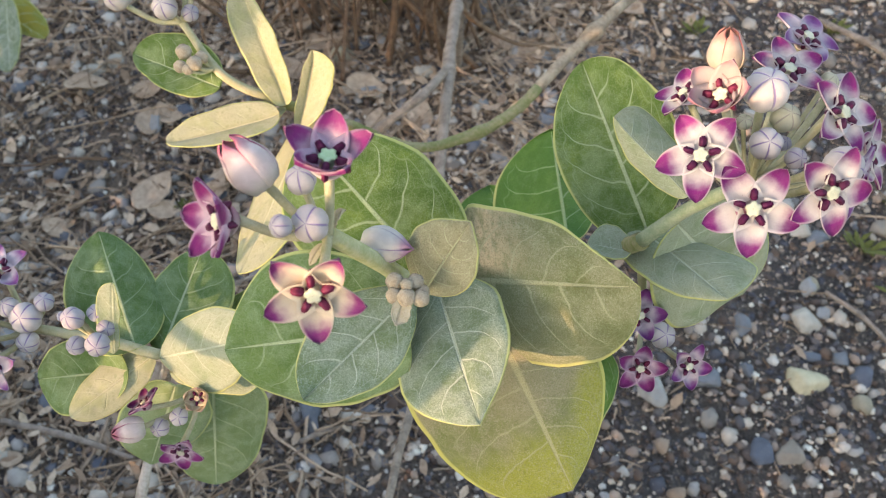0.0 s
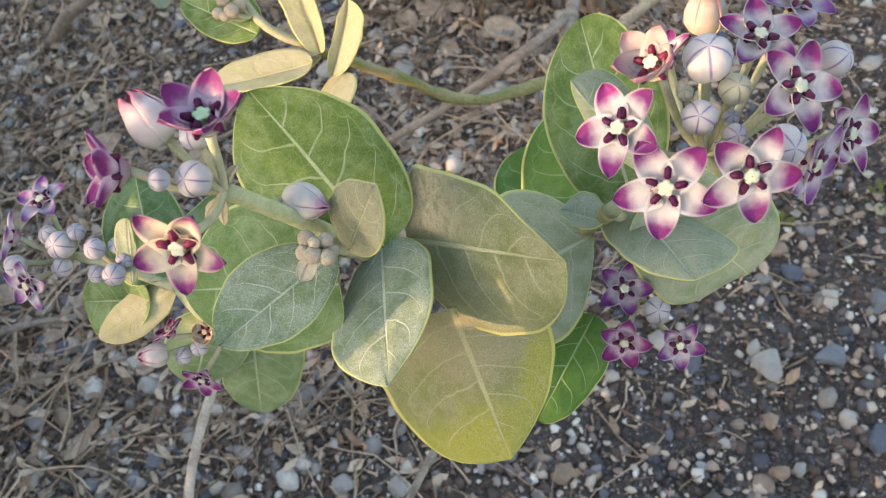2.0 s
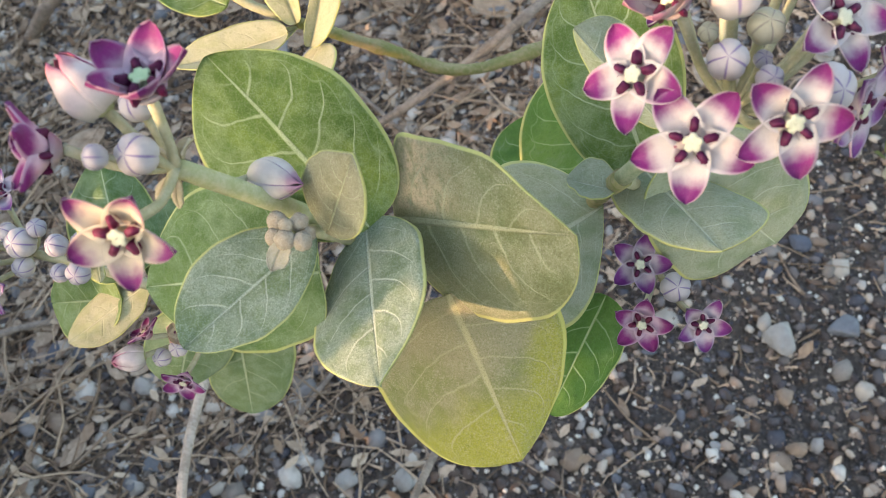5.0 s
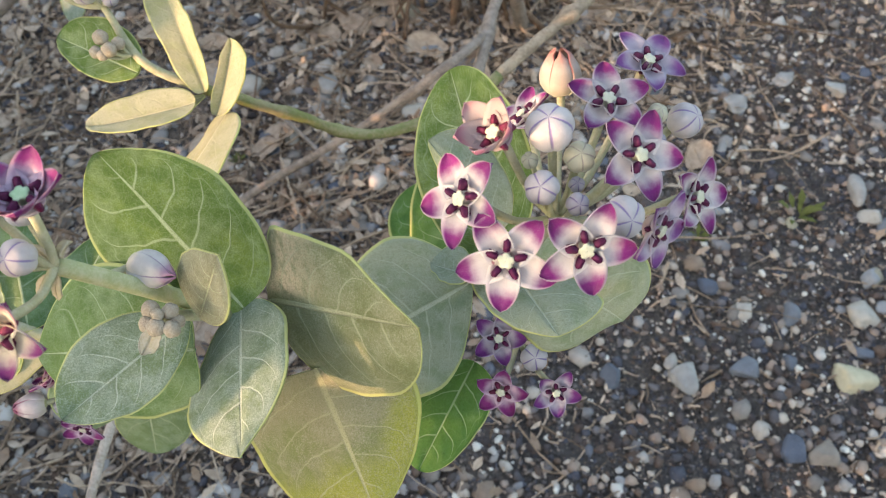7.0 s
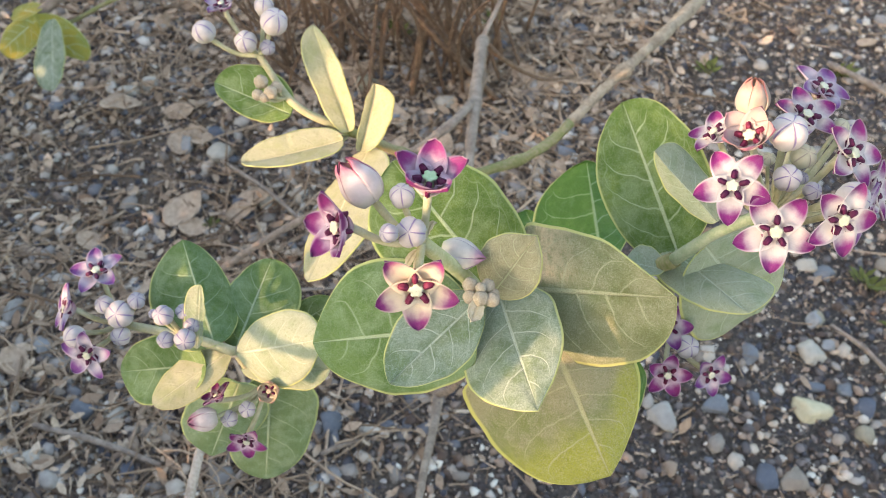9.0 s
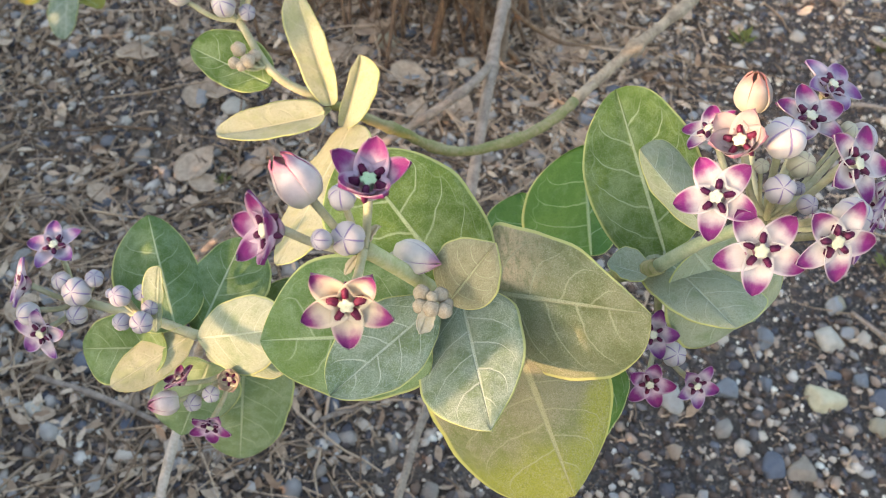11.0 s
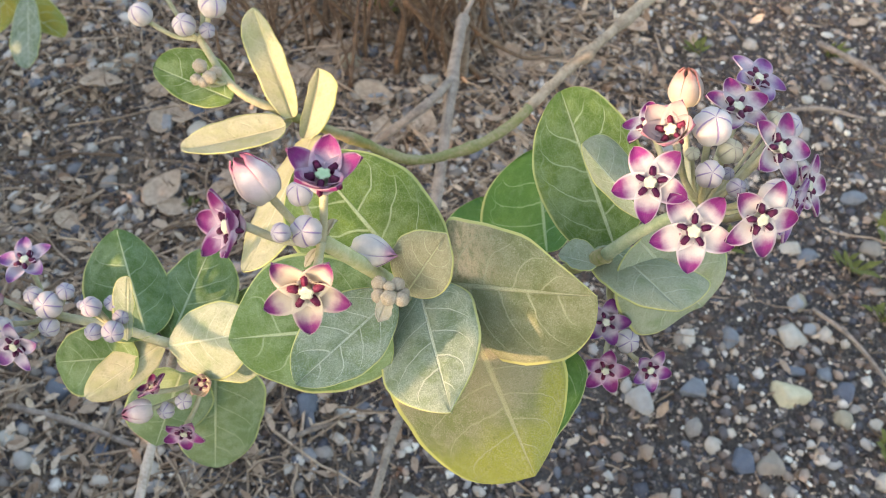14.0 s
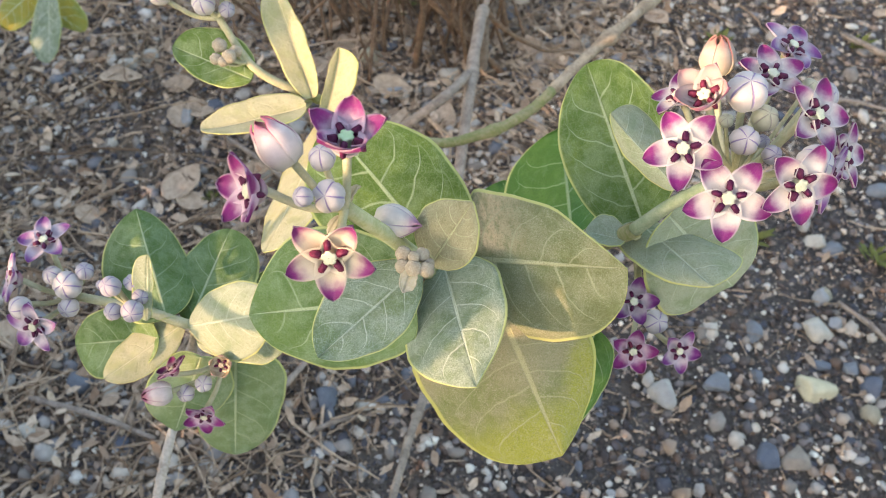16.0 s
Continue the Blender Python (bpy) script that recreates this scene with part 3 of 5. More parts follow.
def parted_bud(parent, centre, nrm, r, length, hub=None, material=None, flare=0.0, point=0.0, spin=0.0):
    """A swollen bud whose five petals have begun to part."""
    c = V(centre)
    x, y, z = frame_of(nrm, FR_U + FR_R * 0.3)
    ob = new("opening_bud")
    ob.parent = parent
    ob.matrix_basis = Matrix(((x.x, y.x, z.x, c.x), (x.y, y.y, z.y, c.y), (x.z, y.z, z.z, c.z), (0, 0, 0, 1))) @ Matrix.Rotation(radians(spin), 4, "Z")
    me = shared(("scale", material.name, r, length, flare, point), lambda: scale_mesh(material, r, length, flare, point))
    for k in range(5):
        q = part("petal", me, ob)
        q.matrix_basis = Matrix.Rotation(radians(72 * k), 4, "Z") @ Matrix.Rotation(radians(2.5 * noise.noise(c * 800 + V(k, 0, 0))), 4, "Y")
    part("bud_base", shared(("bud_base", r, length), lambda: lathe([(0.02 * r, -0.47 * length), (0.30 * r, -0.47 * length), (0.45 * r, -0.40 * length), (0.55 * r, -0.28 * length), (0.50 * r, 0.1 * length), (0.02 * r, 0.3 * length)], 14, PALE_STEM, name="bud_base")), ob)
    if hub is not None:
        stalk(parent, hub, c - z * length * 0.44, 0.0011, name="bud_stalk")
    return ob


def bud(parent, centre, nrm, r, hub=None, material=None, long=1.0, spin=0.0, stalk_r=None, seed=0):
    c, z = V(centre), V(nrm).normalized()
    x, y, z = frame_of(z, FR_U + FR_R * (0.4 + spin))
    material = material or BUD
    prof = [(0.02, -0.98), (0.35, -0.95), (0.62, -0.82), (0.85, -0.55), (0.97, -0.2), (1.0, 0.1), (0.95, 0.4), (0.80, 0.66), (0.58, 0.84), (0.32, 0.95), (0.12, 0.99), (0.01, 1.0)]
    if long > 1.2:
        prof = [(0.02, -0.80), (0.40, -0.78), (0.72, -0.62), (0.95, -0.3), (1.0, 0.05), (0.92, 0.35), (0.76, 0.62), (0.58, 0.85), (0.40, 1.05), (0.22, 1.28), (0.09, 1.45), (0.01, 1.5)]
    if long == 1.3:
        prof = [(0.02, -0.95), (0.40, -0.92), (0.74, -0.74), (0.95, -0.4), (1.0, 0.0), (0.95, 0.40), (0.84, 0.75), (0.68, 1.02), (0.50, 1.20), (0.34, 1.28), (0.26, 1.22), (0.10, 1.02)]
    me = shared(("bud", material.name, round(r, 5), long), lambda: lathe([(a * r, b * r * (0.92 if long <= 1.2 else 1)) for a, b in prof], 25, material, 5, 0.10, "bud"))
    ob = part("bud", me, parent)
    ob.matrix_basis = Matrix(((x.x, y.x, z.x, c.x), (x.y, y.y, z.y, c.y), (x.z, y.z, z.z, c.z), (0, 0, 0, 1)))
    if hub is not None:
        stalk(parent, hub, c - z * r * 0.9, stalk_r or max(0.0006, min(0.0011, r * 0.25)), name="bud_stalk")
    return ob


# ---- ground ----
def height(x, y):
    return 0.010 * noise.noise(V(x * 2.2, y * 2.2, 0)) + 0.006 * noise.noise(V(x * 9, y * 9, 3)) + 0.003 * noise.noise(V(x * 30, y * 30, 7))


def make_ground():
    xs = np.concatenate([[-60, -20, -8, -4], np.linspace(-2.4, 2.4, 121), [4, 8, 20, 60]])
    ys = np.concatenate([[-60, -20, -8, -3], np.linspace(-1.2, 3.6, 121), [6, 12, 25, 60]])
    verts = [(x, y, height(x, y) if abs(x) < 3 and -2 < y < 4 else 0.0) for y in ys for x in xs]
    nx = len(xs)
    faces = [(j * nx + i, j * nx + i + 1, (j + 1) * nx + i + 1, (j + 1) * nx + i) for j in range(len(ys) - 1) for i in range(nx - 1)]
    ob = new("ground", mesh_from("ground", verts, faces, SOIL))
    return tagged(ob, "dark dry soil covered with gravel and plant litter", "ground", kind="structure")


make_ground()

ICO_V, ICO_F = None, None


def ico(sub):
    bm = bmesh.new()
    bmesh.ops.create_icosphere(bm, subdivisions=sub, radius=1)
    v = np.array([p.co[:] for p in bm.verts])
    f = np.array([[q.index for q in p.verts] for p in bm.faces])
    bm.free()
    return v, f


def scatter(name, label, category, material, count, size, seed, x0, x1, y0, y1, weight=None, flat=0.65, sink=0.25):
    """Very many small stones as one loose layer."""
    rng = np.random.default_rng(seed)
    v, f = ico(1)
    P, S = [], []
    while len(P) < count:
        x, y = rng.uniform(x0, x1), rng.uniform(y0, y1)
        if weight is None or rng.random() < weight(x, y):
            P.append((x, y, height(x, y)))
            S.append(size[0] * (size[1] / size[0]) ** (rng.random() ** 1.8))
    P, S = np.array(P), np.array(S)[:, None]
    n = len(P)
    stretch = rng.uniform(0.6, 1.35, (n, 1, 3)) * np.array([1, 1, flat])
    lump = 1 + rng.uniform(-0.34, 0.34, (n, len(v), 1))
    q = v[None] * lump * stretch * S[:, None]
    a = rng.uniform(0, 2 * np.pi, n)
    ca, sa = np.cos(a)[:, None], np.sin(a)[:, None]
    tilt = rng.uniform(-0.5, 0.5, n)[:, None]
    x, y, z = q[..., 0], q[..., 1], q[..., 2]
    y, z = y * np.cos(tilt) - z * np.sin(tilt), y * np.sin(tilt) + z * np.cos(tilt)
    q = np.stack([x * ca - y * sa, x * sa + y * ca, z], -1)
    q += P[:, None]
    q[..., 2] += (S * flat * (1 - 2 * sink) * 0.7)
    verts = q.reshape(-1, 3)
    faces = (f[None] + (np.arange(n) * len(v))[:, None, None]).reshape(-1, 3)
    me = bpy.data.meshes.new(name)
    me.vertices.add(len(verts))
    me.vertices.foreach_set("co", verts.astype(np.float32).ravel())
    me.loops.add(faces.size)
    me.loops.foreach_set("vertex_index", faces.astype(np.int32).ravel())
    me.polygons.add(len(faces))
    me.polygons.foreach_set("loop_start", np.arange(0, faces.size, 3, dtype=np.int32))
    me.update(calc_edges=True)
    me.materials.append(material)
    return tagged(new(name, me), label, category, kind="stuff")


def litter_share(x, y):
    """Plant litter lies thick behind and to the west, thin on the open gravel."""
    k = 0.5 + 0.5 * math.tanh((0.10 - x) * 5 + (y - 0.75) * 3.2)
    return min(1.0, max(0.012, k * (0.65 + 0.7 * noise.noise(V(x * 3, y * 3, 5)))))


scatter("gravel", "dark grey and brown gravel on the soil", "gravel", GRAVEL, 46000, (0.0018, 0.0075), 3, -1.02, 0.90, 0.12, 1.62, weight=lambda x, y: 1.0 - 0.35 * litter_share(x, y))
scatter("fine_grit", "fine dark grit between the stones", "gravel", GRAVEL, 60000, (0.0012, 0.0030), 4, -0.90, 0.85, 0.15, 1.4)
scatter("white_grit", "small white and cream stone chips", "gravel", WHITE_GRIT, 11000, (0.0013, 0.0052), 5, -1.2, 1.2, 0.1, 1.8, weight=lambda x, y: 0.35 + 0.35 * (noise.noise(V(x * 4, y * 4, 2)) > -0.1) + 0.3 * (x < -0.25))


COBBLE = stone_material("coarse_gravel", [(0.27, 0.23, 0.19), (0.42, 0.385, 0.34), (0.17, 0.175, 0.19), (0.56, 0.49, 0.40), (0.30, 0.285, 0.275), (0.68, 0.62, 0.53), (0.34, 0.25, 0.18)], loose=True)
scatter("coarse_gravel", "coarse grey, brown and pale pebbles among the litter", "gravel", COBBLE, 6500, (0.0045, 0.0125), 6, -1.1, 0.95, 0.12, 1.7, weight=lambda x, y: 0.16 + 0.84 * litter_share(x, y), flat=0.55, sink=0.15)

scatter("outer_gravel", "scattered gravel thinning out over the dry soil", "gravel", COBBLE, 14000, (0.004, 0.014), 8, -3.6, 3.6, -2.8, 4.4, weight=lambda x, y: 0.0 if -1.0 < x < 0.9 and 0.12 < y < 1.62 else math.exp(-0.8 * max(0.0, math.hypot(x, y - 0.8) - 0.9)))


def twigs(name, label, material, count, seed, weight, length, radius, lift=0.02):
    """Loose dry stems as one tangled layer."""
    rng = random.Random(seed)
    verts, faces = [], []
    made = 0
    while made < count:
        x, y = rng.uniform(-1.3, 1.3), rng.uniform(0.1, 1.9)
        if rng.random() > weight(x, y):
            continue
        made += 1
        n = 6
        a = rng.uniform(0, 2 * math.pi)
        L = length[0] * (length[1] / length[0]) ** rng.random()
        r = radius[0] * (radius[1] / radius[0]) ** rng.random()
        z = height(x, y) + r + rng.random() ** 2 * lift
        slope = rng.gauss(0, 0.09)
        p = V(x, y, z)
        b = len(verts)
        for i in range(n):
            d = V(math.cos(a), math.sin(a), slope)
            s = V(-math.sin(a), math.cos(a), 0)
            rr = r * (1 - 0.55 * i / (n - 1))
            for q in range(3):
                g = 2.094 * q
                verts.append(p + s * rr * math.cos(g) + V(0, 0, 1) * rr * math.sin(g))
            p = p + d * (L / n)
            p.z = max(p.z, height(p.x, p.y) + r * 0.6)
            a += rng.gauss(0, 0.22)
        for i in range(n - 1):
            for q in range(3):
                k = b + 3 * i
                faces.append((k + q, k + (q + 1) % 3, k + 3 + (q + 1) % 3, k + 3 + q))
    return tagged(new(name, mesh_from(name, verts, faces, material)), label, "litter", kind="stuff")


twigs("twig_litter", "tangle of thin dry brown stems on the ground", LITTER, 6500, 11, litter_share, (0.03, 0.22), (0.0008, 0.0026))
twigs("straw_litter", "short bits of pale straw and bark", LITTER, 24000, 12, lambda x, y: 0.13 + 0.87 * litter_share(x, y), (0.008, 0.04), (0.0006, 0.0022), 0.006)


def flakes(count, seed):
    """Flat bits of dry leaf and bark, as one loose layer."""
    rng = random.Random(seed)
    verts, faces = [], []
    made = 0
    while made < count:
        x, y = rng.uniform(-1.0, 0.85), rng.uniform(0.15, 1.6)
        if rng.random() > litter_share(x, y):
            continue
        made += 1
        z = height(x, y) + rng.uniform(0.003, 0.014)
        a, L = rng.uniform(0, 6.28), rng.uniform(0.0035, 0.014)
        m = pose(x, y, z, rng.gauss(0, 24), rng.gauss(0, 24), math.degrees(a))
        w, bend = L * rng.uniform(0.25, 0.5), L * rng.uniform(-0.15, 0.3)
        b = len(verts)
        for p in ((-L, 0, bend), (-L * 0.3, w, 0), (L * 0.4, w * rng.uniform(0.5, 1), 0), (L, 0, bend), (L * 0.3, -w, 0.1 * L), (-L * 0.5, -w * 0.8, 0.1 * L)):
            verts.append(m @ V(p))
        faces += [(b, b + 1, b + 5), (b + 1, b + 4, b + 5), (b + 1, b + 2, b + 4), (b + 2, b + 3, b + 4)]
    return tagged(new("leaf_litter", mesh_from("leaf_litter", verts, faces, DEADLEAF, smooth=False)), "loose flakes of pale dry leaf and bark", "litter", kind="stuff")


flakes(6000, 77)


def stone(centre, size, material, label, seed, flat=0.7, spin=0.0, name="stone"):
    """A single lump: a faceted, weathered stone half sunk in the ground."""
    bm = bmesh.new()
    bmesh.ops.create_icosphere(bm, subdivisions=3, radius=1)
    rnd = random.Random(seed)
    planes = [(V(rnd.gauss(0, 1), rnd.gauss(0, 1), rnd.gauss(0, 0.8)).normalized(), rnd.uniform(0.48, 0.85)) for _ in range(11)]
    for v in bm.verts:
        p = v.co.copy()
        for d, h in planes:
            k = p.dot(d) - h
            if k > 0:
                p -= d * k * 0.92
        p *= 1 + 0.10 * noise.noise(p * 1.7 + V(seed, 0, 0)) + 0.035 * noise.noise(p * 6 + V(seed, 4, 0))
        v.co = V(p.x * size[0], p.y * size[1], p.z * size[1] * flat)
    me = bpy.data.meshes.new("stone")
    bm.to_mesh(me)
    bm.free()
    me.materials.append(material)
    me.polygons.foreach_set("use_smooth", np.ones(len(me.polygons), dtype=bool))
    ob = new(name, me)
    x, y = centre
    ob.matrix_basis = pose(x, y, height(x, y) + size[1] * flat * 0.35, rnd.uniform(-12, 12), rnd.uniform(-12, 12), spin)
    return tagged(ob, label, "stone", "stones on the ground")


# ---- shrub with the two nearest flower heads ----
front = thing("flowering_shrub", "grey-green milkweed shrub with broad leaves and purple star flowers", "shrub", "flowering shrubs")
NODE_M, HUB_M = (-0.003, 0.146, 0.650), (-0.0244, 0.1260, 0.7039)
NODE_R, HUB_R = (0.066, 0.172, 0.645), (0.0889, 0.1647, 0.6817)
FORK = [(0.030, 1.02, 0.0), (0.028, 0.93, 0.12), (0.0262, 0.868, 0.22), (0.016, 0.74, 0.262), (0.004, 0.55, 0.262), (-0.0145, 0.360, 0.218)]
part("branch", tube(FORK + [(-0.0225, 0.26, 0.300), (-0.0296, 0.161, 0.385), (-0.034, 0.09, 0.43)], [0.010, 0.009, 0.0070, 0.0064, 0.0056, 0.0040, 0.0030, 0.0022, 0.0017], BARK, 11, 60, 0.25, 5, 3), front, "weathered grey woody branch")
part("stem", tube([(-0.0145, 0.36, 0.22), (-0.004, 0.32, 0.30), (0.005, 0.26, 0.44), (0.004, 0.19, 0.57), NODE_M], [0.003, 0.0028, 0.0028, 0.0028, 0.003], BARK, 9, 28, 0.1), front)
part("stem", tube([(0.005, 0.26, 0.44), (0.030, 0.235, 0.505), (0.055, 0.205, 0.585), NODE_R], [0.0026, 0.0026, 0.0027, 0.003], GREENWOOD, 9, 20, 0.1), front)
part("flower_stem", tube([NODE_M, (-0.010, 0.1385, 0.672), HUB_M], [0.0028, 0.0024, 0.0022], PALE_STEM, 9, 12), front)
part("flower_stem", tube([NODE_R, (0.076, 0.169, 0.664), HUB_R], [0.0025, 0.0021, 0.0020], GREY_STEM, 9, 12), front)

part("branch", tube([(0.014, 0.70, 0.268), (-0.02, 0.622, 0.290), (-0.11, 0.600, 0.222), (-0.24, 0.585, 0.125), (-0.33, 0.57, 0.03), (-0.36, 0.565, 0.0)], [0.0048, 0.0045, 0.0042, 0.004, 0.0035, 0.003], BARK, 9, 40, 0.2, 4, 4), front)
part("branch", tube([(0.026, 0.872, 0.220), (0.045, 0.92, 0.235), (0.075, 1.00, 0.26), (0.13, 1.08, 0.30)], [0.0035, 0.003, 0.0025, 0.002], BARK, 8, 24, 0.2, 3, 5), front)
part("branch", tube([(0.026, 0.872, 0.218), (0.060, 0.905, 0.16), (0.115, 0.945, 0.10), (0.17, 1.00, 0.06)], [0.0036, 0.0032, 0.0028, 0.002], DRY, 8, 24, 0.2, 3, 7), front)

# leaves of the middle head
leaf(front, "leaf", GREEN, (0.0024, 0.1458, 0.6549), (-0.0354, 0.1697, 0.6919), (-0.0391, 0.1548, 0.6622), (0.0004, 0.1695, 0.6809), shape=(0.46, 0.67, 0.30, 0.76), cup=0.002, seed=1)
leaf(front, "leaf", BROWN_GREY, (-0.0027, 0.1337, 0.6700), (0.0086, 0.1367, 0.6959), (-0.0076, 0.1408, 0.6843), (0.0083, 0.1272, 0.6814), shape=(0.63, 0.91, 0.81, 0.85), cup=-0.002, seed=2, label="small brownish young leaf")
leaf(front, "leaf", DUSTY, (-0.0050, 0.1330, 0.6714), (-0.0327, 0.1049, 0.6632), (-0.0281, 0.1230, 0.6768), (-0.0105, 0.1109, 0.6652), shape=(0.75, 0.67, 0.75, 0.82), cup=-0.002, seed=3)
leaf(front, "leaf", DUSTY, (0.0004, 0.1483, 0.6540), (0.0124, 0.1029, 0.6542), (-0.0102, 0.1188, 0.6463), (0.0189, 0.1355, 0.6628), shape=(0.74, 0.84, 0.48, 1.07), cup=-0.002, seed=4)
leaf(front, "leaf", BROWN, (0.0075, 0.1516, 0.6509), (0.0557, 0.1357, 0.6701), (0.0095, 0.1618, 0.6725), (0.0334, 0.1303, 0.6346), shape=(0.48, 0.96, 0.44, 0.42), cup=-0.003, seed=5, label="large leathery brownish-green leaf")
leaf(front, "leaf", YELLOW, (0.0217, 0.1379, 0.6367), (0.0427, 0.1043, 0.6082), (-0.0095, 0.1318, 0.6107), (0.0505, 0.1358, 0.6316), shape=(0.24, 0.33, 0.45, 0.98), cup=-0.003, seed=6, label="broad yellowing leaf")
leaf(front, "leaf", GREEN_DEEP, (-0.0072, 0.1308, 0.6568), (-0.0606, 0.1322, 0.6421), (-0.0408, 0.1519, 0.6638), (-0.0273, 0.1175, 0.6350), shape=(0.42, 0.78, 0.28, 0.57), cup=-0.002, seed=7)
# leaves of the large head
leaf(front, "leaf", GREEN, (0.0725, 0.1873, 0.6316), (0.0510, 0.2381, 0.6618), (0.0435, 0.2073, 0.6404), (0.0802, 0.2069, 0.6607), shape=(0.28, 0.71, 0.45, 0.52), cup=0.002, seed=8)
leaf(front, "leaf", PALE, (0.0747, 0.1691, 0.6696), (0.0524, 0.1869, 0.6845), (0.0615, 0.1782, 0.6698), (0.0682, 0.1936, 0.6762), shape=(0.38, 0.73, 0.50, 0.40), cup=0.001, seed=9)
leaf(front, "leaf", PALE, (0.0703, 0.1895, 0.6309), (0.0921, 0.1549, 0.6377), (0.0665, 0.1699, 0.6320), (0.1060, 0.1686, 0.6364), shape=(0.24, 0.88, 1.10, 0.52), cup=-0.002, seed=10)
leaf(front, "leaf", PALE, (0.0785, 0.1793, 0.6446), (0.1153, 0.1854, 0.5959), (0.0876, 0.1724, 0.5934), (0.1153, 0.1957, 0.6287), shape=(0.46, 0.90, 0.45, 0.24), cup=-0.002, seed=11)
leaf(front, "leaf", GLOSS, (0.0553, 0.2224, 0.5809), (0.0523, 0.2821, 0.5852), (0.0285, 0.2483, 0.5570), (0.0717, 0.2599, 0.5797), shape=(0.39, 0.34, 0.45, 0.55), cup=0.003, seed=12, label="glossy dark green leaf")
leaf(front, "leaf", GLOSS, (0.0493, 0.2498, 0.5201), (0.0282, 0.2987, 0.5299), (0.0106, 0.2683, 0.5194), (0.0488, 0.2827, 0.5191), shape=(0.45, 0.42, 0.45, 0.68), cup=0.003, seed=13)
leaf(front, "leaf", PALE, (0.0614, 0.1966, 0.5981), (0.0179, 0.1690, 0.5882), (0.0268, 0.2081, 0.6048), (0.0522, 0.1580, 0.5856), shape=(0.59, 0.46, 1.10, 0.50), cup=-0.002, seed=14)
leaf(front, "leaf", GLOSS, (0.0636, 0.1747, 0.5775), (0.0465, 0.1375, 0.5608), (0.0419, 0.1527, 0.5720), (0.0706, 0.1599, 0.5660), shape=(0.45, 0.50, 0.46, 0.49), cup=-0.002, seed=15)

leaf(front, "leaf", PALE, (0.0647, 0.1742, 0.6369), (0.0507, 0.1782, 0.6362), (0.0587, 0.1846, 0.6363), (0.0587, 0.1693, 0.6368), cup=0.002, seed=16)

# flowers of the middle head
flower(front, (-0.0249, 0.1036, 0.7123), facing(0.02, -0.46, 0.88), 0.0120, -84, 26, 18, HUB_M, PETAL_SUNLIT, corona=CORONA_RED)
flower(front, (-0.0226, 0.1284, 0.7267), facing(0.05, 0.62, 0.74), 0.0128, 85, 48, 2, HUB_M, PETAL_DEEP, style=STYLE_GREEN)
flower(front, (-0.0464, 0.1201, 0.7157), facing(-0.72, -0.08, 0.62), 0.0118, 95, 44, 12, HUB_M, PETAL_DEEP)
parted_bud(front, (-0.0417, 0.1348, 0.7173), facing(-0.62, 0.70, 0.35), 0.0055, 0.0138, HUB_M, SCALE_PINK, flare=0.45, spin=20)
bud(front, (-0.0271, 0.1214, 0.7134), facing(-0.15, 0.0, 1), 0.0043, HUB_M)
parted_bud(front, (-0.0125, 0.1391, 0.6833), facing(0.95, -0.10, 0.3), 0.0049, 0.0135, HUB_M, SCALE_WHITE, point=0.6)
bud(front, (-0.0300, 0.1323, 0.7156), facing(-0.1, 0.6, 0.8), 0.0036, HUB_M)
bud(front, (-0.0326, 0.1175, 0.7173), facing(-0.6, 0.0, 0.7), 0.0026, HUB_M, BUD_SMALL)
for k, (dx, dy, dz, r) in enumerate([(-0.0030, 0.0026, 0.001, 0.0024), (0.0022, 0.0026, 0.001, 0.0022), (0.0, -0.0022, 0.001, 0.0024), (0.0036, -0.0018, 0.000, 0.0023), (-0.0030, -0.001, 0, 0.0022), (0, 0.0005, 0.0026, 0.0017), (0.0040, 0.001, -0.001, 0.0019)]):
    bud(front, (-0.0068 + dx, 0.1256 + dy, 0.6815 + dz), facing(dx * 200, 0.2, 1), r, None, BUDLET, seed=k)
part("flower_stem", tube([NODE_M, (-0.006, 0.133, 0.672), (-0.0068, 0.1275, 0.679)], [0.002, 0.0016, 0.0012], STALK, 7, 8), front)
leaf(front, "bract", BRACT, (-0.0070, 0.1240, 0.6820), (-0.0094, 0.1170, 0.6795), (-0.0104, 0.1212, 0.6812), (-0.0060, 0.1198, 0.6792), seed=30)

for k, (dx, dy, dz, ln) in enumerate([(-0.0030, -0.004, -0.003, 0.006), (-0.0010, -0.003, -0.006, 0.007), (0.0025, 0.003, 0.003, 0.005), (-0.004, 0.002, 0.003, 0.005)]):
    b = V(HUB_M) + V(dx, dy, dz) * 0.4
    t = b + V(dx, dy, dz).normalized() * ln
    w = V(dy, -dx, 0.001).normalized() * 0.0012
    leaf(front, "withered_bract", BRACT, b, t, (b + t) / 2 + w, (b + t) / 2 - w, bow=0.0008, wave=0.0008, seed=80 + k)

# flowers of the large head
flower(front, (0.0779, 0.1387, 0.6997), facing(-0.08, -0.12, 1), 0.0124, -92, 12, 28, HUB_R)
flower(front, (0.0664, 0.1512, 0.7052), facing(-0.55, 0.1, 0.85), 0.0121, 125, 16, 28, HUB_R)
flower(front, (0.0954, 0.1394, 0.7052), facing(0.25, -0.35, 0.9), 0.0120, -72, 16, 28, HUB_R)
flower(front, (0.1074, 0.1691, 0.7034), facing(0.45, 0.15, 0.85), 0.0120, 70, 18, 28, HUB_R)
flower(front, (0.1002, 0.1916, 0.6987), facing(0.1, 0.5, 0.8), 0.0118, 95, 20, 20, HUB_R)
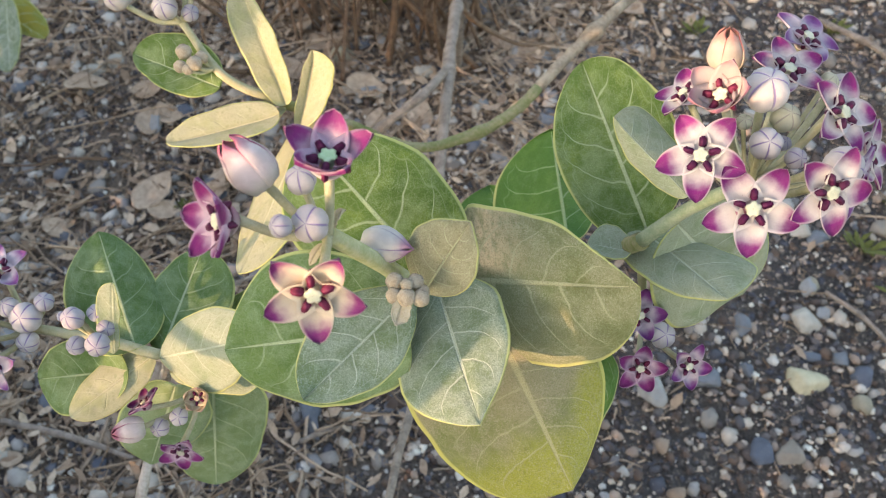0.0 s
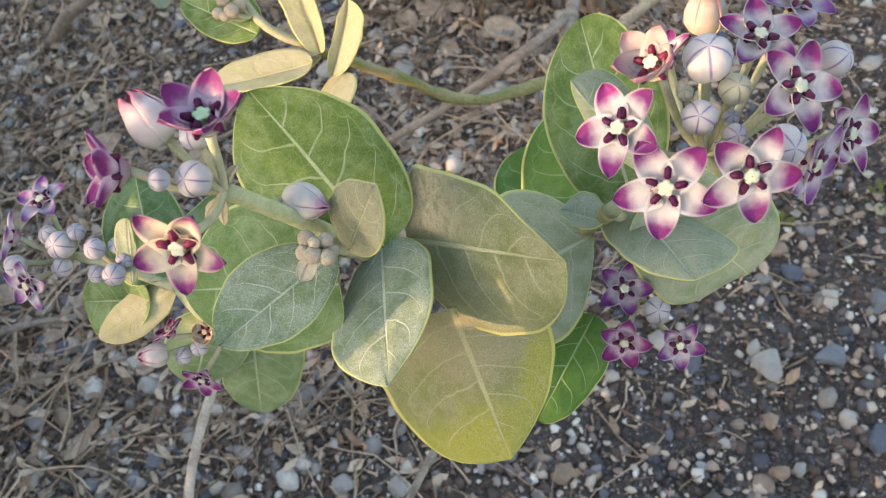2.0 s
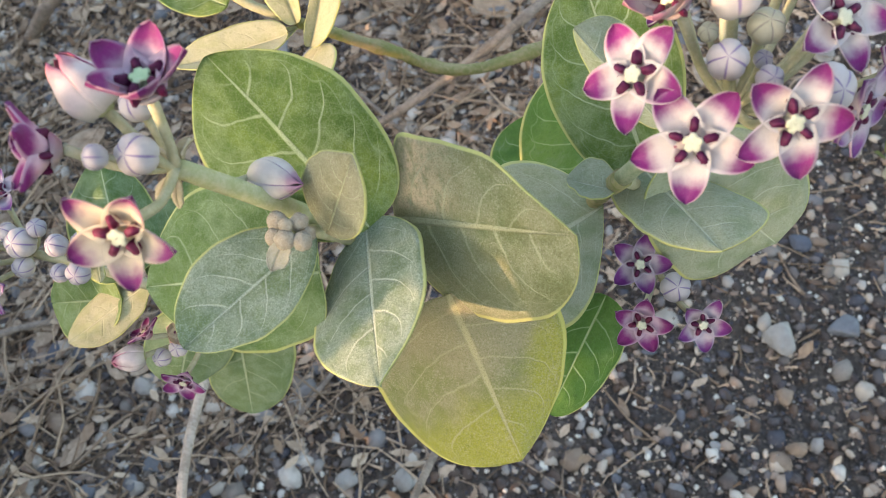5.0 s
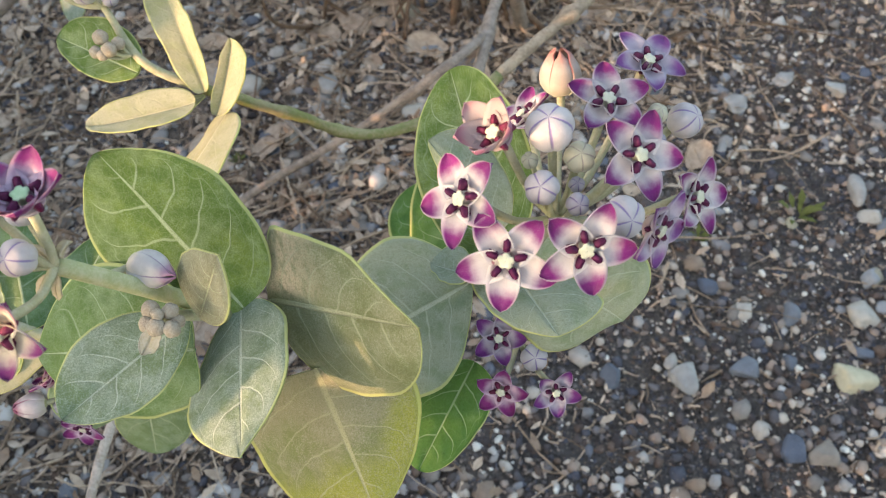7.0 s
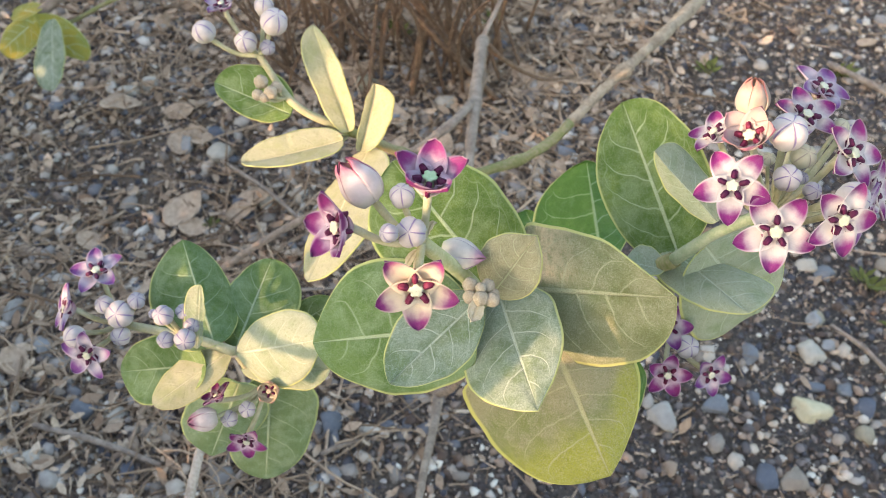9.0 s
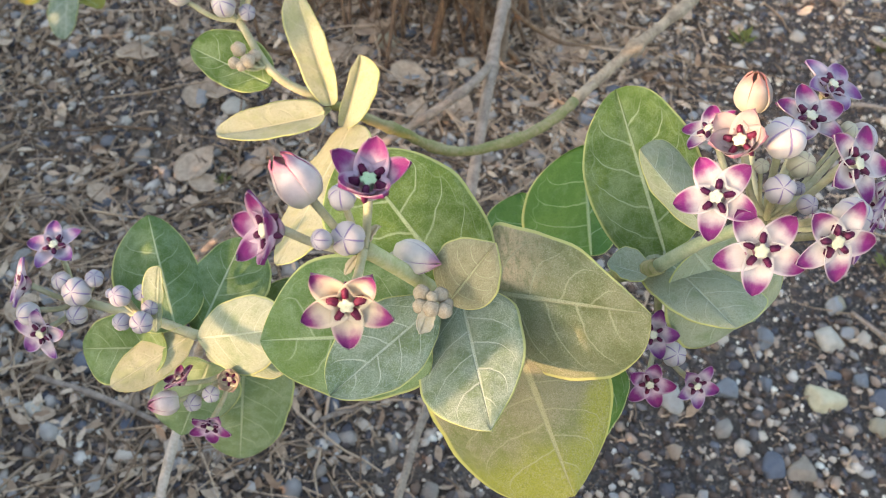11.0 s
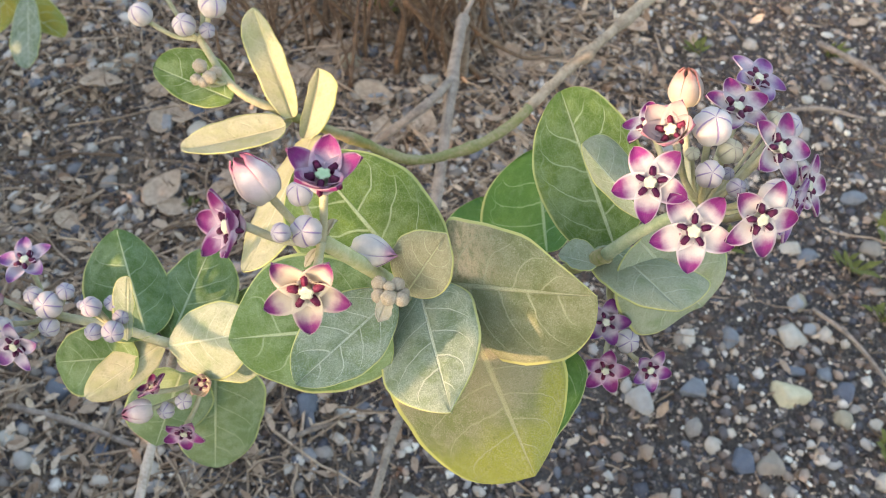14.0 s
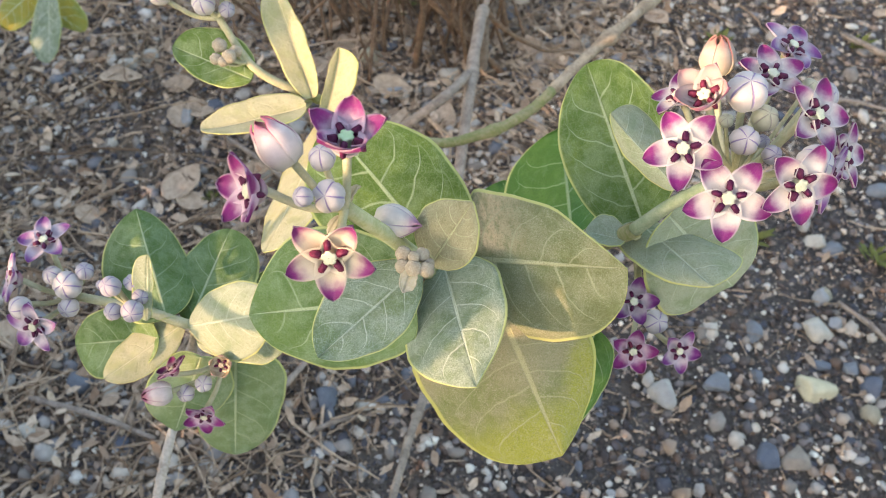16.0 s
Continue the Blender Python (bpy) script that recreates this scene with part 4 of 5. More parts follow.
flower(front, (0.1109, 0.2093, 0.6962), facing(0.30, 0.55, 0.75), 0.0112, 60, 18, 40, HUB_R, PETAL_LILAC)
flower(front, (0.0728, 0.1670, 0.7108), facing(-0.45, 0.30, 0.80), 0.0122, 60, 58, -8, HUB_R, PETAL_PALE, CORONA_RED, width=0.66)
parted_bud(front, (0.0874, 0.2070, 0.6924), facing(-0.12, 0.85, 0.52), 0.0056, 0.0126, HUB_R, SCALE_CREAM, flare=0.25, spin=10)
flower(front, (0.0774, 0.2045, 0.6779), facing(-0.6, 0.6, 0.5), 0.0105, 110, 22, 20, HUB_R)
flower(front, (0.1251, 0.1751, 0.6813), facing(0.70, 0.05, 0.65), 0.0115, 75, 26, 40, HUB_R)
flower(front, (0.1144, 0.1600, 0.6860), facing(0.8, -0.35, 0.5), 0.0115, -60, 22, 25, HUB_R, PETAL_LILAC)
bud(front, (0.0858, 0.1710, 0.7091), facing(-0.1, 0.45, 0.9), 0.0060, HUB_R)
bud(front, (0.0848, 0.1581, 0.7024), facing(-0.1, 0.1, 1), 0.0043, HUB_R, spin=0.5)
bud(front, (0.0933, 0.1699, 0.7004), facing(0.1, 0.3, 1), 0.0040, HUB_R, BUD_GREEN)
bud(front, (0.0934, 0.1568, 0.6986), facing(0.2, 0, 1), 0.0029, HUB_R, BUD_SMALL)
bud(front, (0.1037, 0.1522, 0.7007), facing(0.4, -0.1, 0.9), 0.0052, HUB_R, spin=0.3)
bud(front, (0.1219, 0.1979, 0.6855), facing(0.6, 0.3, 0.7), 0.0050, HUB_R, spin=-0.2)
bud(front, (0.1132, 0.1917, 0.6942), facing(0.3, 0.5, 0.7), 0.0028, HUB_R, BUD_GREEN)
bud(front, (0.1129, 0.1815, 0.6946), facing(0.3, 0.3, 0.8), 0.0025, HUB_R, BUD_SMALL)
bud(front, (0.0814, 0.1671, 0.7015), facing(-0.2, 0.3, 0.9), 0.0022, HUB_R, BUD_GREEN)
bud(front, (0.0931, 0.1649, 0.6959), facing(0.1, 0.3, 0.9), 0.0021, HUB_R, BUD_SMALL)

# small lower head
HUB_Q = (0.079, 0.180, 0.587)
part("flower_stem", tube([NODE_R, (0.074, 0.188, 0.615), HUB_Q], [0.0022, 0.0018, 0.0015], STALK, 7, 10), front)
flower(front, (0.0935, 0.1617, 0.5846), facing(0.3, -0.25, 0.9), 0.0100, 65, 26, 20, HUB_Q, PETAL_DUSK)
flower(front, (0.0746, 0.1586, 0.5883), facing(-0.05, -0.35, 0.9), 0.0106, 150, 28, 18, HUB_Q, PETAL_DEEP, corona=CORONA_RED)
flower(front, (0.0730, 0.1703, 0.6046), facing(-0.05, 0.1, 1), 0.0102, 75, 26, 20, HUB_Q, PETAL_DUSK)
flower(front, (0.0939, 0.1862, 0.5907), facing(0.75, 0.5, 0.3), 0.0085, 20, 35, 15, HUB_Q, PETAL_DEEP)
bud(front, (0.0851, 0.1735, 0.5866), facing(0.1, 0.2, 1), 0.0050, HUB_Q)

# ---- shrub on the west side ----
west = thing("flowering_shrub", "milkweed stem with sunlit leaves, lilac flowers and grey buds", "shrub", "flowering shrubs", (0.0014, 0, -0.001))
NODE_L, HUB_L, HUB_LS, HUB_LW = (-0.107, 0.174, 0.570), (-0.1563, 0.1811, 0.5781), (-0.126, 0.173, 0.583), (-0.0987, 0.1787, 0.5358)
part("stem", tube([(-0.175, -0.08, 0.0), (-0.168, 0.05, 0.25), (-0.165, 0.146, 0.375), (-0.159, 0.239, 0.405), (-0.135, 0.225, 0.48), NODE_L], [0.0046, 0.0037, 0.0030, 0.0028, 0.0025, 0.0025], SUNLIT_BARK, 10, 50, 0.15, 5, 8), west, "bare grey lower stem")
part("flower_stem", tube([NODE_L, (-0.126, 0.176, 0.577), HUB_L], [0.0022, 0.0020, 0.0018], STALK, 8, 12), west)
part("flower_stem", tube([NODE_L, (-0.104, 0.176, 0.552), HUB_LW], [0.0016, 0.0014, 0.0012], STALK, 7, 10), west)
leaf(west, "leaf", GREEN_DEEP, (-0.1147, 0.1735, 0.5745), (-0.1346, 0.2175, 0.5919), (-0.1465, 0.1917, 0.5713), (-0.1113, 0.2017, 0.5703), shape=(0.44, 0.49, 0.56, 0.56), cup=0.002, seed=21)
leaf(west, "leaf", GREEN_DEEP, (-0.1083, 0.1782, 0.5664), (-0.0975, 0.2211, 0.5762), (-0.1154, 0.2038, 0.5707), (-0.0825, 0.1981, 0.5689), shape=(0.45, 0.55, 0.45, 0.50), cup=0.002, seed=22)
leaf(west, "leaf", PALE, (-0.1046, 0.1694, 0.5758), (-0.0675, 0.1673, 0.5922), (-0.0848, 0.1812, 0.5922), (-0.0827, 0.1579, 0.5693), shape=(0.47, 0.54, 0.63, 0.94), cup=-0.002, seed=23)
leaf(west, "leaf", SUNLIT, (-0.1097, 0.1752, 0.5686), (-0.1404, 0.1540, 0.5569), (-0.1298, 0.1733, 0.5655), (-0.1238, 0.1590, 0.5536), shape=(0.45, 0.50, 0.48, 0.47), cup=-0.002, seed=24)
leaf(west, "leaf", GREEN_DEEP, (-0.1190, 0.1693, 0.5663), (-0.1629, 0.1766, 0.5456), (-0.1400, 0.1836, 0.5679), (-0.1452, 0.1622, 0.5430), shape=(0.45, 0.66, 0.45, 0.52), cup=0.001, seed=25)
leaf(west, "leaf", SAGE, (-0.1035, 0.2008, 0.5065), (-0.1117, 0.1783, 0.4351), (-0.1300, 0.1840, 0.4541), (-0.0812, 0.1969, 0.4792), shape=(0.45, 0.45, 0.38, 0.46), cup=-0.002, seed=26)
leaf(west, "leaf", SAGE, (-0.1163, 0.1898, 0.5163), (-0.1327, 0.1702, 0.4769), (-0.1467, 0.1826, 0.4953), (-0.1061, 0.1883, 0.4863), shape=(0.45, 0.44, 0.45, 0.58), cup=-0.001, seed=27)
leaf(west, "leaf", PALE, (-0.1197, 0.1672, 0.5815), (-0.1166, 0.1814, 0.6071), (-0.1237, 0.1783, 0.5987), (-0.1160, 0.1764, 0.5937), shape=(0.45, 0.49, 0.46, 0.50), cup=0.002, seed=28)
leaf(west, "leaf", PALE, (-0.1066, 0.1745, 0.5560), (-0.0661, 0.1698, 0.5654), (-0.0804, 0.1773, 0.5715), (-0.0772, 0.1624, 0.5592), seed=29)
leaf(west, "leaf", GREEN, (-0.1051, 0.1885, 0.5482), (-0.0671, 0.2075, 0.5642), (-0.0827, 0.2075, 0.5641), (-0.0767, 0.1913, 0.5506), seed=31)
flower(west, (-0.1628, 0.1614, 0.5836), facing(-0.2, -0.4, 0.9), 0.0118, -60, 20, 25, HUB_L, PETAL_LILAC)
flower(west, (-0.1643, 0.1941, 0.5977), facing(-0.1, 0.5, 0.8), 0.0118, 40, 18, 30, HUB_L, PETAL_LILAC)
flower(west, (-0.1744, 0.1781, 0.5918), facing(-0.78, 0.1, 0.5), 0.0110, 90, 22, 25, HUB_L, PETAL_LILAC)
bud(west, (-0.1528, 0.1786, 0.5885), facing(0, 0.1, 1), 0.0059, HUB_L)
bud(west, (-0.1463, 0.1833, 0.5920), facing(0.3, 0.5, 0.8), 0.0037, HUB_L, BUD_SMALL)
bud(west, (-0.1603, 0.1828, 0.5889), facing(-0.2, 0.5, 0.8), 0.0040, HUB_L)
bud(west, (-0.1524, 0.1720, 0.5824), facing(0, -0.4, 0.9), 0.0042, HUB_L)
bud(west, (-0.1687, 0.1675, 0.5875), facing(-0.6, -0.3, 0.8), 0.0047, HUB_L)
bud(west, (-0.1319, 0.1736, 0.5960), facing(-0.3, 0.3, 1), 0.0043, HUB_LS, BUD_SMALL)
bud(west, (-0.1250, 0.1772, 0.5942), facing(0.3, 0.3, 1), 0.0033, HUB_LS, BUD_SMALL)
bud(west, (-0.1222, 0.1653, 0.5918), facing(0.2, -0.2, 1), 0.0045, HUB_LS, BUD_SMALL)
bud(west, (-0.1305, 0.1659, 0.5900), facing(-0.2, -0.3, 1), 0.0036, HUB_LS, BUD_SMALL)
bud(west, (-0.1214, 0.1730, 0.5907), facing(0.5, 0, 1), 0.0034, HUB_LS, BUD_SMALL)
bud(west, (-0.1376, 0.1766, 0.5926), facing(-0.4, 0.4, 1), 0.0020, HUB_LS, BUD_SMALL)
flower(west, (-0.1048, 0.1540, 0.5267), facing(0.05, -0.60, 0.7), 0.0105, -85, 26, 20, HUB_LW, PETAL_DEEP)
parted_bud(west, (-0.1219, 0.1561, 0.5421), facing(-0.85, -0.15, 0.45), 0.0052, 0.0125, HUB_LW, SCALE_PINK, flare=0.1)
flower(west, (-0.0899, 0.1568, 0.5678), facing(0.05, -0.05, 1), 0.0074, -60, 40, -70, HUB_LW, PETAL_SPENT, CORONA, BUDLET, width=0.85)
flower(west, (-0.1174, 0.1659, 0.5460), facing(-0.5, 0.7, 0.4), 0.0085, 60, 30, 15, HUB_LW, PETAL_DEEP)
bud(west, (-0.1040, 0.1626, 0.5408), facing(0.2, 0.2, 1), 0.0038, HUB_LW)
bud(west, (-0.1122, 0.1602, 0.5361), facing(-0.1, -0.1, 1), 0.0039, HUB_LW)

# ---- shrub behind, with its long leaning branch ----
rear = thing("flowering_shrub", "milkweed branch with narrow sunlit leaves and round white buds", "shrub", "flowering shrubs", (0.0045, 0.0171, -0.0022))
NODE_U, HUB_U = (-0.0726, 0.2724, 0.5961), (-0.1131, 0.2881, 0.6270)
LEAN = [NODE_U, (-0.0440, 0.2900, 0.5640), (-0.0110, 0.3018, 0.5385), (0.0330, 0.3260, 0.5370), (0.0720, 0.3720, 0.5440), (0.1200, 0.4340, 0.5440), (0.2342, 0.6185, 0.5064), (0.4231, 0.9268, 0.4350), (0.52, 1.25, 0.15), (0.55, 1.32, -0.01)]
LEAN_R = [0.0023, 0.0026, 0.0028, 0.0030, 0.0031, 0.0034, 0.0046, 0.0070, 0.011, 0.014]
part("branch", tube(LEAN, LEAN_R, GREENWOOD, 11, 130, 0.25, 16, 5, (0, 50)), rear, "green living part of the branch")
part("branch", tube(LEAN, LEAN_R, TAN_BARK, 11, 130, 0.25, 16, 5, (50, 129)), rear, "woody brown-grey part of the branch")
part("flower_stem", tube([NODE_U, (-0.0953, 0.2718, 0.6113), HUB_U], [0.0022, 0.0020, 0.0016], STALK, 8, 14), rear)
leaf(rear, "leaf", SUNLIT, (-0.0699, 0.2664, 0.6003), (-0.0872, 0.2938, 0.6418), (-0.0914, 0.2831, 0.6288), (-0.0706, 0.2780, 0.6205), shape=(0.34, 0.55, 0.30, 0.67), fold=0.0022, seed=41)
leaf(rear, "leaf", SUNLIT, (-0.0643, 0.2591, 0.5943), (-0.0582, 0.2817, 0.6183), (-0.0635, 0.2723, 0.6105), (-0.0474, 0.2705, 0.6172), shape=(0.42, 0.48, 0.37, 0.50), fold=0.0022, seed=42)
leaf(rear, "leaf", SUNLIT, (-0.0721, 0.2612, 0.6012), (-0.1192, 0.2468, 0.5964), (-0.0940, 0.2634, 0.6025), (-0.0858, 0.2447, 0.6007), shape=(0.44, 0.36, 0.37, 0.62), fold=0.0022, seed=43)
leaf(rear, "leaf", SUNLIT, (-0.0700, 0.2667, 0.5977), (-0.1014, 0.2543, 0.5963), (-0.0864, 0.2617, 0.5987), (-0.0843, 0.2538, 0.5960), seed=44)
leaf(rear, "leaf", GREEN, (-0.0970, 0.2671, 0.6098), (-0.1337, 0.2774, 0.6188), (-0.1106, 0.2863, 0.6205), (-0.1177, 0.2636, 0.6095), shape=(0.42, 0.47, 0.58, 0.64), cup=0.002, seed=45)
leaf(rear, "leaf", SUNLIT, (-0.0609, 0.2625, 0.5928), (-0.0807, 0.1841, 0.5872), (-0.0835, 0.2412, 0.5726), (-0.0511, 0.2187, 0.6028), shape=(0.47, 0.91, 0.45, 0.41), seed=46)
bud(rear, (-0.1369, 0.2870, 0.6404), facing(-0.5, 0.5, 0.7), 0.0056, HUB_U)
bud(rear, (-0.1178, 0.2861, 0.6362), facing(-0.1, 0.2, 1), 0.0054, HUB_U)
bud(rear, (-0.1044, 0.2908, 0.6447), facing(0.4, 0.4, 0.8), 0.0065, HUB_U)
bud(rear, (-0.1108, 0.3020, 0.6450), facing(0.1, 0.8, 0.5), 0.0047, HUB_U)
bud(rear, (-0.1087, 0.2885, 0.6317), facing(0.4, 0, 0.9), 0.0038, HUB_U, BUD_SMALL)
flower(rear, (-0.1300, 0.2998, 0.6471), facing(-0.15, 0.55, 0.75), 0.0100, 30, 34, 15, HUB_U, PETAL_LILAC)
for k, (x, y, z, r) in enumerate([(-0.1101, 0.2723, 0.6242, 0.0034), (-0.1051, 0.2670, 0.6223, 0.0033), (-0.1111, 0.2664, 0.6213, 0.0028), (-0.1032, 0.2720, 0.6214, 0.0030), (-0.1076, 0.2647, 0.6213, 0.0024)]):
    bud(rear, (x, y, z), facing(0, 0.2, 1), r, (-0.0998, 0.2720, 0.6151), BUDLET, seed=k)

# unseen fan of leaves, added to the west shrub to block the low sun
part("stem", tube([(-0.172, -0.03, 0.10), (-0.23, -0.10, 0.35), (-0.27, -0.125, 0.58), (-0.2932, -0.1227, 0.712)], [0.005, 0.0045, 0.004, 0.003], GREENWOOD, 9, 24, 0.1), west)


def shade_fan(across, high):
    """A place on the upright fan of added shading leaves: metres across the sun's way, and height."""
    return (0.669 * across - 0.743 * 0.30, -0.743 * across - 0.669 * 0.30, high)


# outlines set so that their shade leaves chosen patches lit
for k, (base, tip, one, two) in enumerate((
        ((-0.046, 0.738), (-0.080, 0.798), (-0.0735, 0.7625), (-0.0459, 0.7780)),
        ((-0.186, 0.705), (-0.128, 0.715), (-0.157, 0.738), (-0.155, 0.693)),
        ((-0.118, 0.722), (-0.124, 0.818), (-0.167, 0.770), (-0.0857, 0.757)),
        ((-0.098, 0.772), (-0.045, 0.802), (-0.090, 0.811), (-0.0642, 0.775)),
        ((-0.118, 0.712), (-0.030, 0.735), (-0.080, 0.7440), (-0.070, 0.690)),
        ((-0.137, 0.712), (-0.0995, 0.716), (-0.118, 0.735), (-0.118, 0.694)),
        ((-0.072, 0.808), (-0.018, 0.846), (-0.058, 0.846), (-0.036, 0.806)),
        ((-0.215, 0.612), (-0.163, 0.612), (-0.190, 0.634), (-0.190, 0.588)),
        ((-0.236, 0.608), (-0.238, 0.674), (-0.262, 0.640), (-0.2170, 0.640)),
        ((-0.190, 0.663), (-0.2165, 0.661), (-0.203, 0.667), (-0.203, 0.657)),
        ((-0.318, 0.700), (-0.298, 0.775), (-0.330, 0.740), (-0.279, 0.724)))):
    leaf(west, "leaf", PALE, shade_fan(*base), shade_fan(*tip), shade_fan(*one), shade_fan(*two), shape=(0.36, 0.40, 0.36, 0.40), seed=61 + k)
part("stem", tube([(-0.2932, -0.1227, 0.70), (-0.36, -0.045, 0.675), shade_fan(-0.318, 0.700)], [0.003, 0.0025, 0.002], GREENWOOD, 8, 14, 0.1), west)
part("stem", tube([(-0.27, -0.125, 0.56), (-0.31, -0.10, 0.585), shade_fan(-0.215, 0.612)], [0.003, 0.0025, 0.002], GREENWOOD, 8, 14, 0.1), west)

# ---- stones ----
PALE_SPOTS = [(0.242, 0.467, 22, 24), (0.440, 0.563, 23, 17), (0.462, 0.574, 13, 11), (0.470, 0.705, 17, 15), (-0.374, 0.444, 15, 12), (-0.487, 0.532, 13, 14), (-0.542, 0.585, 15, 21), (-0.092, 0.440, 11, 8), (-0.339, 0.864, 20, 22), (-0.390, 0.885, 14, 22), (-0.486, 0.828, 11, 11), (-0.504, 0.991, 21, 15), (-0.474, 1.013, 16, 15), (-0.100, 0.955, 28, 16), (-0.016, 0.997, 18, 15), (0.165, 1.035, 13, 14), (0.070, 0.934, 11, 12)]
MORE_PALE = [(0.322, 0.881, 19, 19), (0.455, 0.913, 20, 17), (0.457, 0.743, 12, 26), (0.454, 0.614, 13, 19), (-0.178, 0.283, 14, 14), (-0.120, 0.287, 12, 15), (-0.226, 0.872, 22, 22), (-0.103, 0.834, 23, 12), (-0.452, 0.385, 13, 13), (-0.257, 0.776, 14, 15)]
BLUE_SPOTS = [(0.305, 0.482, 17, 18), (0.437, 0.515, 15, 12), (0.468, 0.513, 14, 14), (0.483, 0.489, 16, 17), (0.348, 0.394, 18, 19), (0.355, 0.496, 10, 12), (0.361, 0.555, 11, 17), (0.490, 0.691, 15, 15), (-0.412, 0.448, 19, 20), (-0.134, 0.442, 17, 16), (-0.356, 0.907, 19, 17), (-0.600, 0.953, 13, 14), (0.160, 0.898, 16, 19), (0.199, 0.967, 14, 14), (0.272, 0.588, 15, 15), (0.166, 0.462, 13, 19), (0.573, 0.798, 20, 14), (-0.551, 0.400, 15, 17), (-0.547, 0.318, 12, 13), (-0.389, 0.280, 15, 14)]
WARM_SPOTS = [(0.474, 0.456, 13, 14), (0.379, 0.393, 17, 19), (0.460, 0.618, 15, 16), (-0.136, 1.033, 22, 22), (0.375, 0.685, 10, 9), (0.582, 0.713, 20, 15)]
seed = 100
for spots, mat, words in ((PALE_SPOTS, STONE_PALE, "pale grey rounded stone lying on dark gravel"), (MORE_PALE, STONE_PALE, "pale weathered stone half sunk in gravel"), (BLUE_SPOTS, STONE_BLUE, "blue-grey angular stone lying on dark gravel"), (WARM_SPOTS, STONE_WARM, "warm beige stone lying among gravel")):
    for x, y, sx, sy in spots:
        seed += 1
        stone((x, y), (sx * 0.001, sy * 0.001), mat, words, seed, 0.6, random.Random(seed).uniform(-25, 25))
stone((0.422, 0.482), (0.036, 0.021), STONE_CREAM, "flat cream-yellow block of stone on dark gravel", 77, 0.5, 4, "stone")
rnd = random.Random(5)
for k in range(80):
    x, y = rnd.uniform(-0.75, 0.75), rnd.uniform(0.2, 1.35)
    r = rnd.uniform(0.006, 0.0105)
    blue = rnd.random() < 0.6
    stone((x, y), (r * rnd.uniform(0.85, 1.25), r), STONE_BLUE if blue else STONE_PALE, "small blue-grey stone in the gravel" if blue else "small pale stone in the gravel", 300 + k, 0.65, rnd.uniform(0, 180))

# ---- dry shrub behind ----
dry = thing("dry_shrub", "leafless brown shrub of thin dead stems behind the flowers", "shrub", at=(-0.11, 1.09, 0))
rnd = random.Random(8)
for k in range(84):
    a, spread = rnd.uniform(0, 2 * math.pi), rnd.uniform(0.06, 0.34)
    L = rnd.uniform(0.20, 0.42)
    b = V(rnd.gauss(0, 0.10), rnd.gauss(0, 0.06), -0.005)
    top = b + V(math.cos(a) * spread * (0.45 if math.cos(a) > 0 else 1.0), math.sin(a) * spread * 0.8 + 0.05, L)
    mid = (b + top) / 2 + V(rnd.gauss(0, 0.025), rnd.gauss(0, 0.025), 0.02)
    r = rnd.uniform(0.0011, 0.0036) * (2.3 if k % 6 == 0 else 1.0)
    part("stem", tube([b, mid, top], [r, r * 0.8, r * 0.4], DRY, 6, 12, 0.2, 2, k), dry)
    if k % 2:
        q = mid + V(rnd.gauss(0, 0.07), rnd.gauss(0, 0.07), rnd.uniform(0.02, 0.12))
        part("twig", tube([mid, (mid + q) / 2 + V(0, 0, 0.01), q], [r * 0.6, r * 0.5, r * 0.3], DRY, 5, 8, 0.2), dry)

# ---- single dry sticks and leaves on the ground ----
for pts, r, words in (
        ([(0.470, 0.60, 0.012), (0.505, 0.55, 0.020), (0.545, 0.475, 0.012)], 0.0029, "straight pale dry stick on the gravel"),
        ([(-0.46, 0.425, 0.010), (-0.38, 0.405, 0.014), (-0.31, 0.383, 0.010)], 0.0036, "brown dry stick with rough bark"),
        ([(-0.330, 0.842, 0.015), (-0.26, 0.78, 0.03), (-0.195, 0.728, 0.015)], 0.0032, "bent dry brown stick"),
        ([(-0.66, 0.392, 0.010), (-0.60, 0.415, 0.018), (-0.545, 0.438, 0.010)], 0.0042, "pale dry stick on the ground"),
        ([(0.50, 0.955, 0.012), (0.56, 0.955, 0.022), (0.63, 0.945, 0.012)], 0.0034, "thin grey stick on the gravel"),
        ([(-0.135, 0.53, 0.012), (-0.19, 0.43, 0.02), (-0.245, 0.335, 0.010)], 0.0034, "thin dry stick leaning on stones"),
        ([(-0.140, 0.403, 0.010), (-0.115, 0.414, 0.012), (-0.095, 0.420, 0.010)], 0.0030, "short pale piece of bark"),
        ([(0.60, 1.12, 0.012), (0.66, 1.05, 0.02), (0.70, 0.99, 0.012)], 0.0050, "pale dry stick on the gravel"),
        ([(-0.30, 0.55, 0.012), (-0.22, 0.60, 0.03), (-0.13, 0.63, 0.012)], 0.0026, "thin dry brown stick")):
    ob = new("stick", tube(pts, [r, r, r * 0.75], BARK, 8, 16, 0.3, 2, 9))
    tagged(ob, words, "stick", "sticks on the ground")


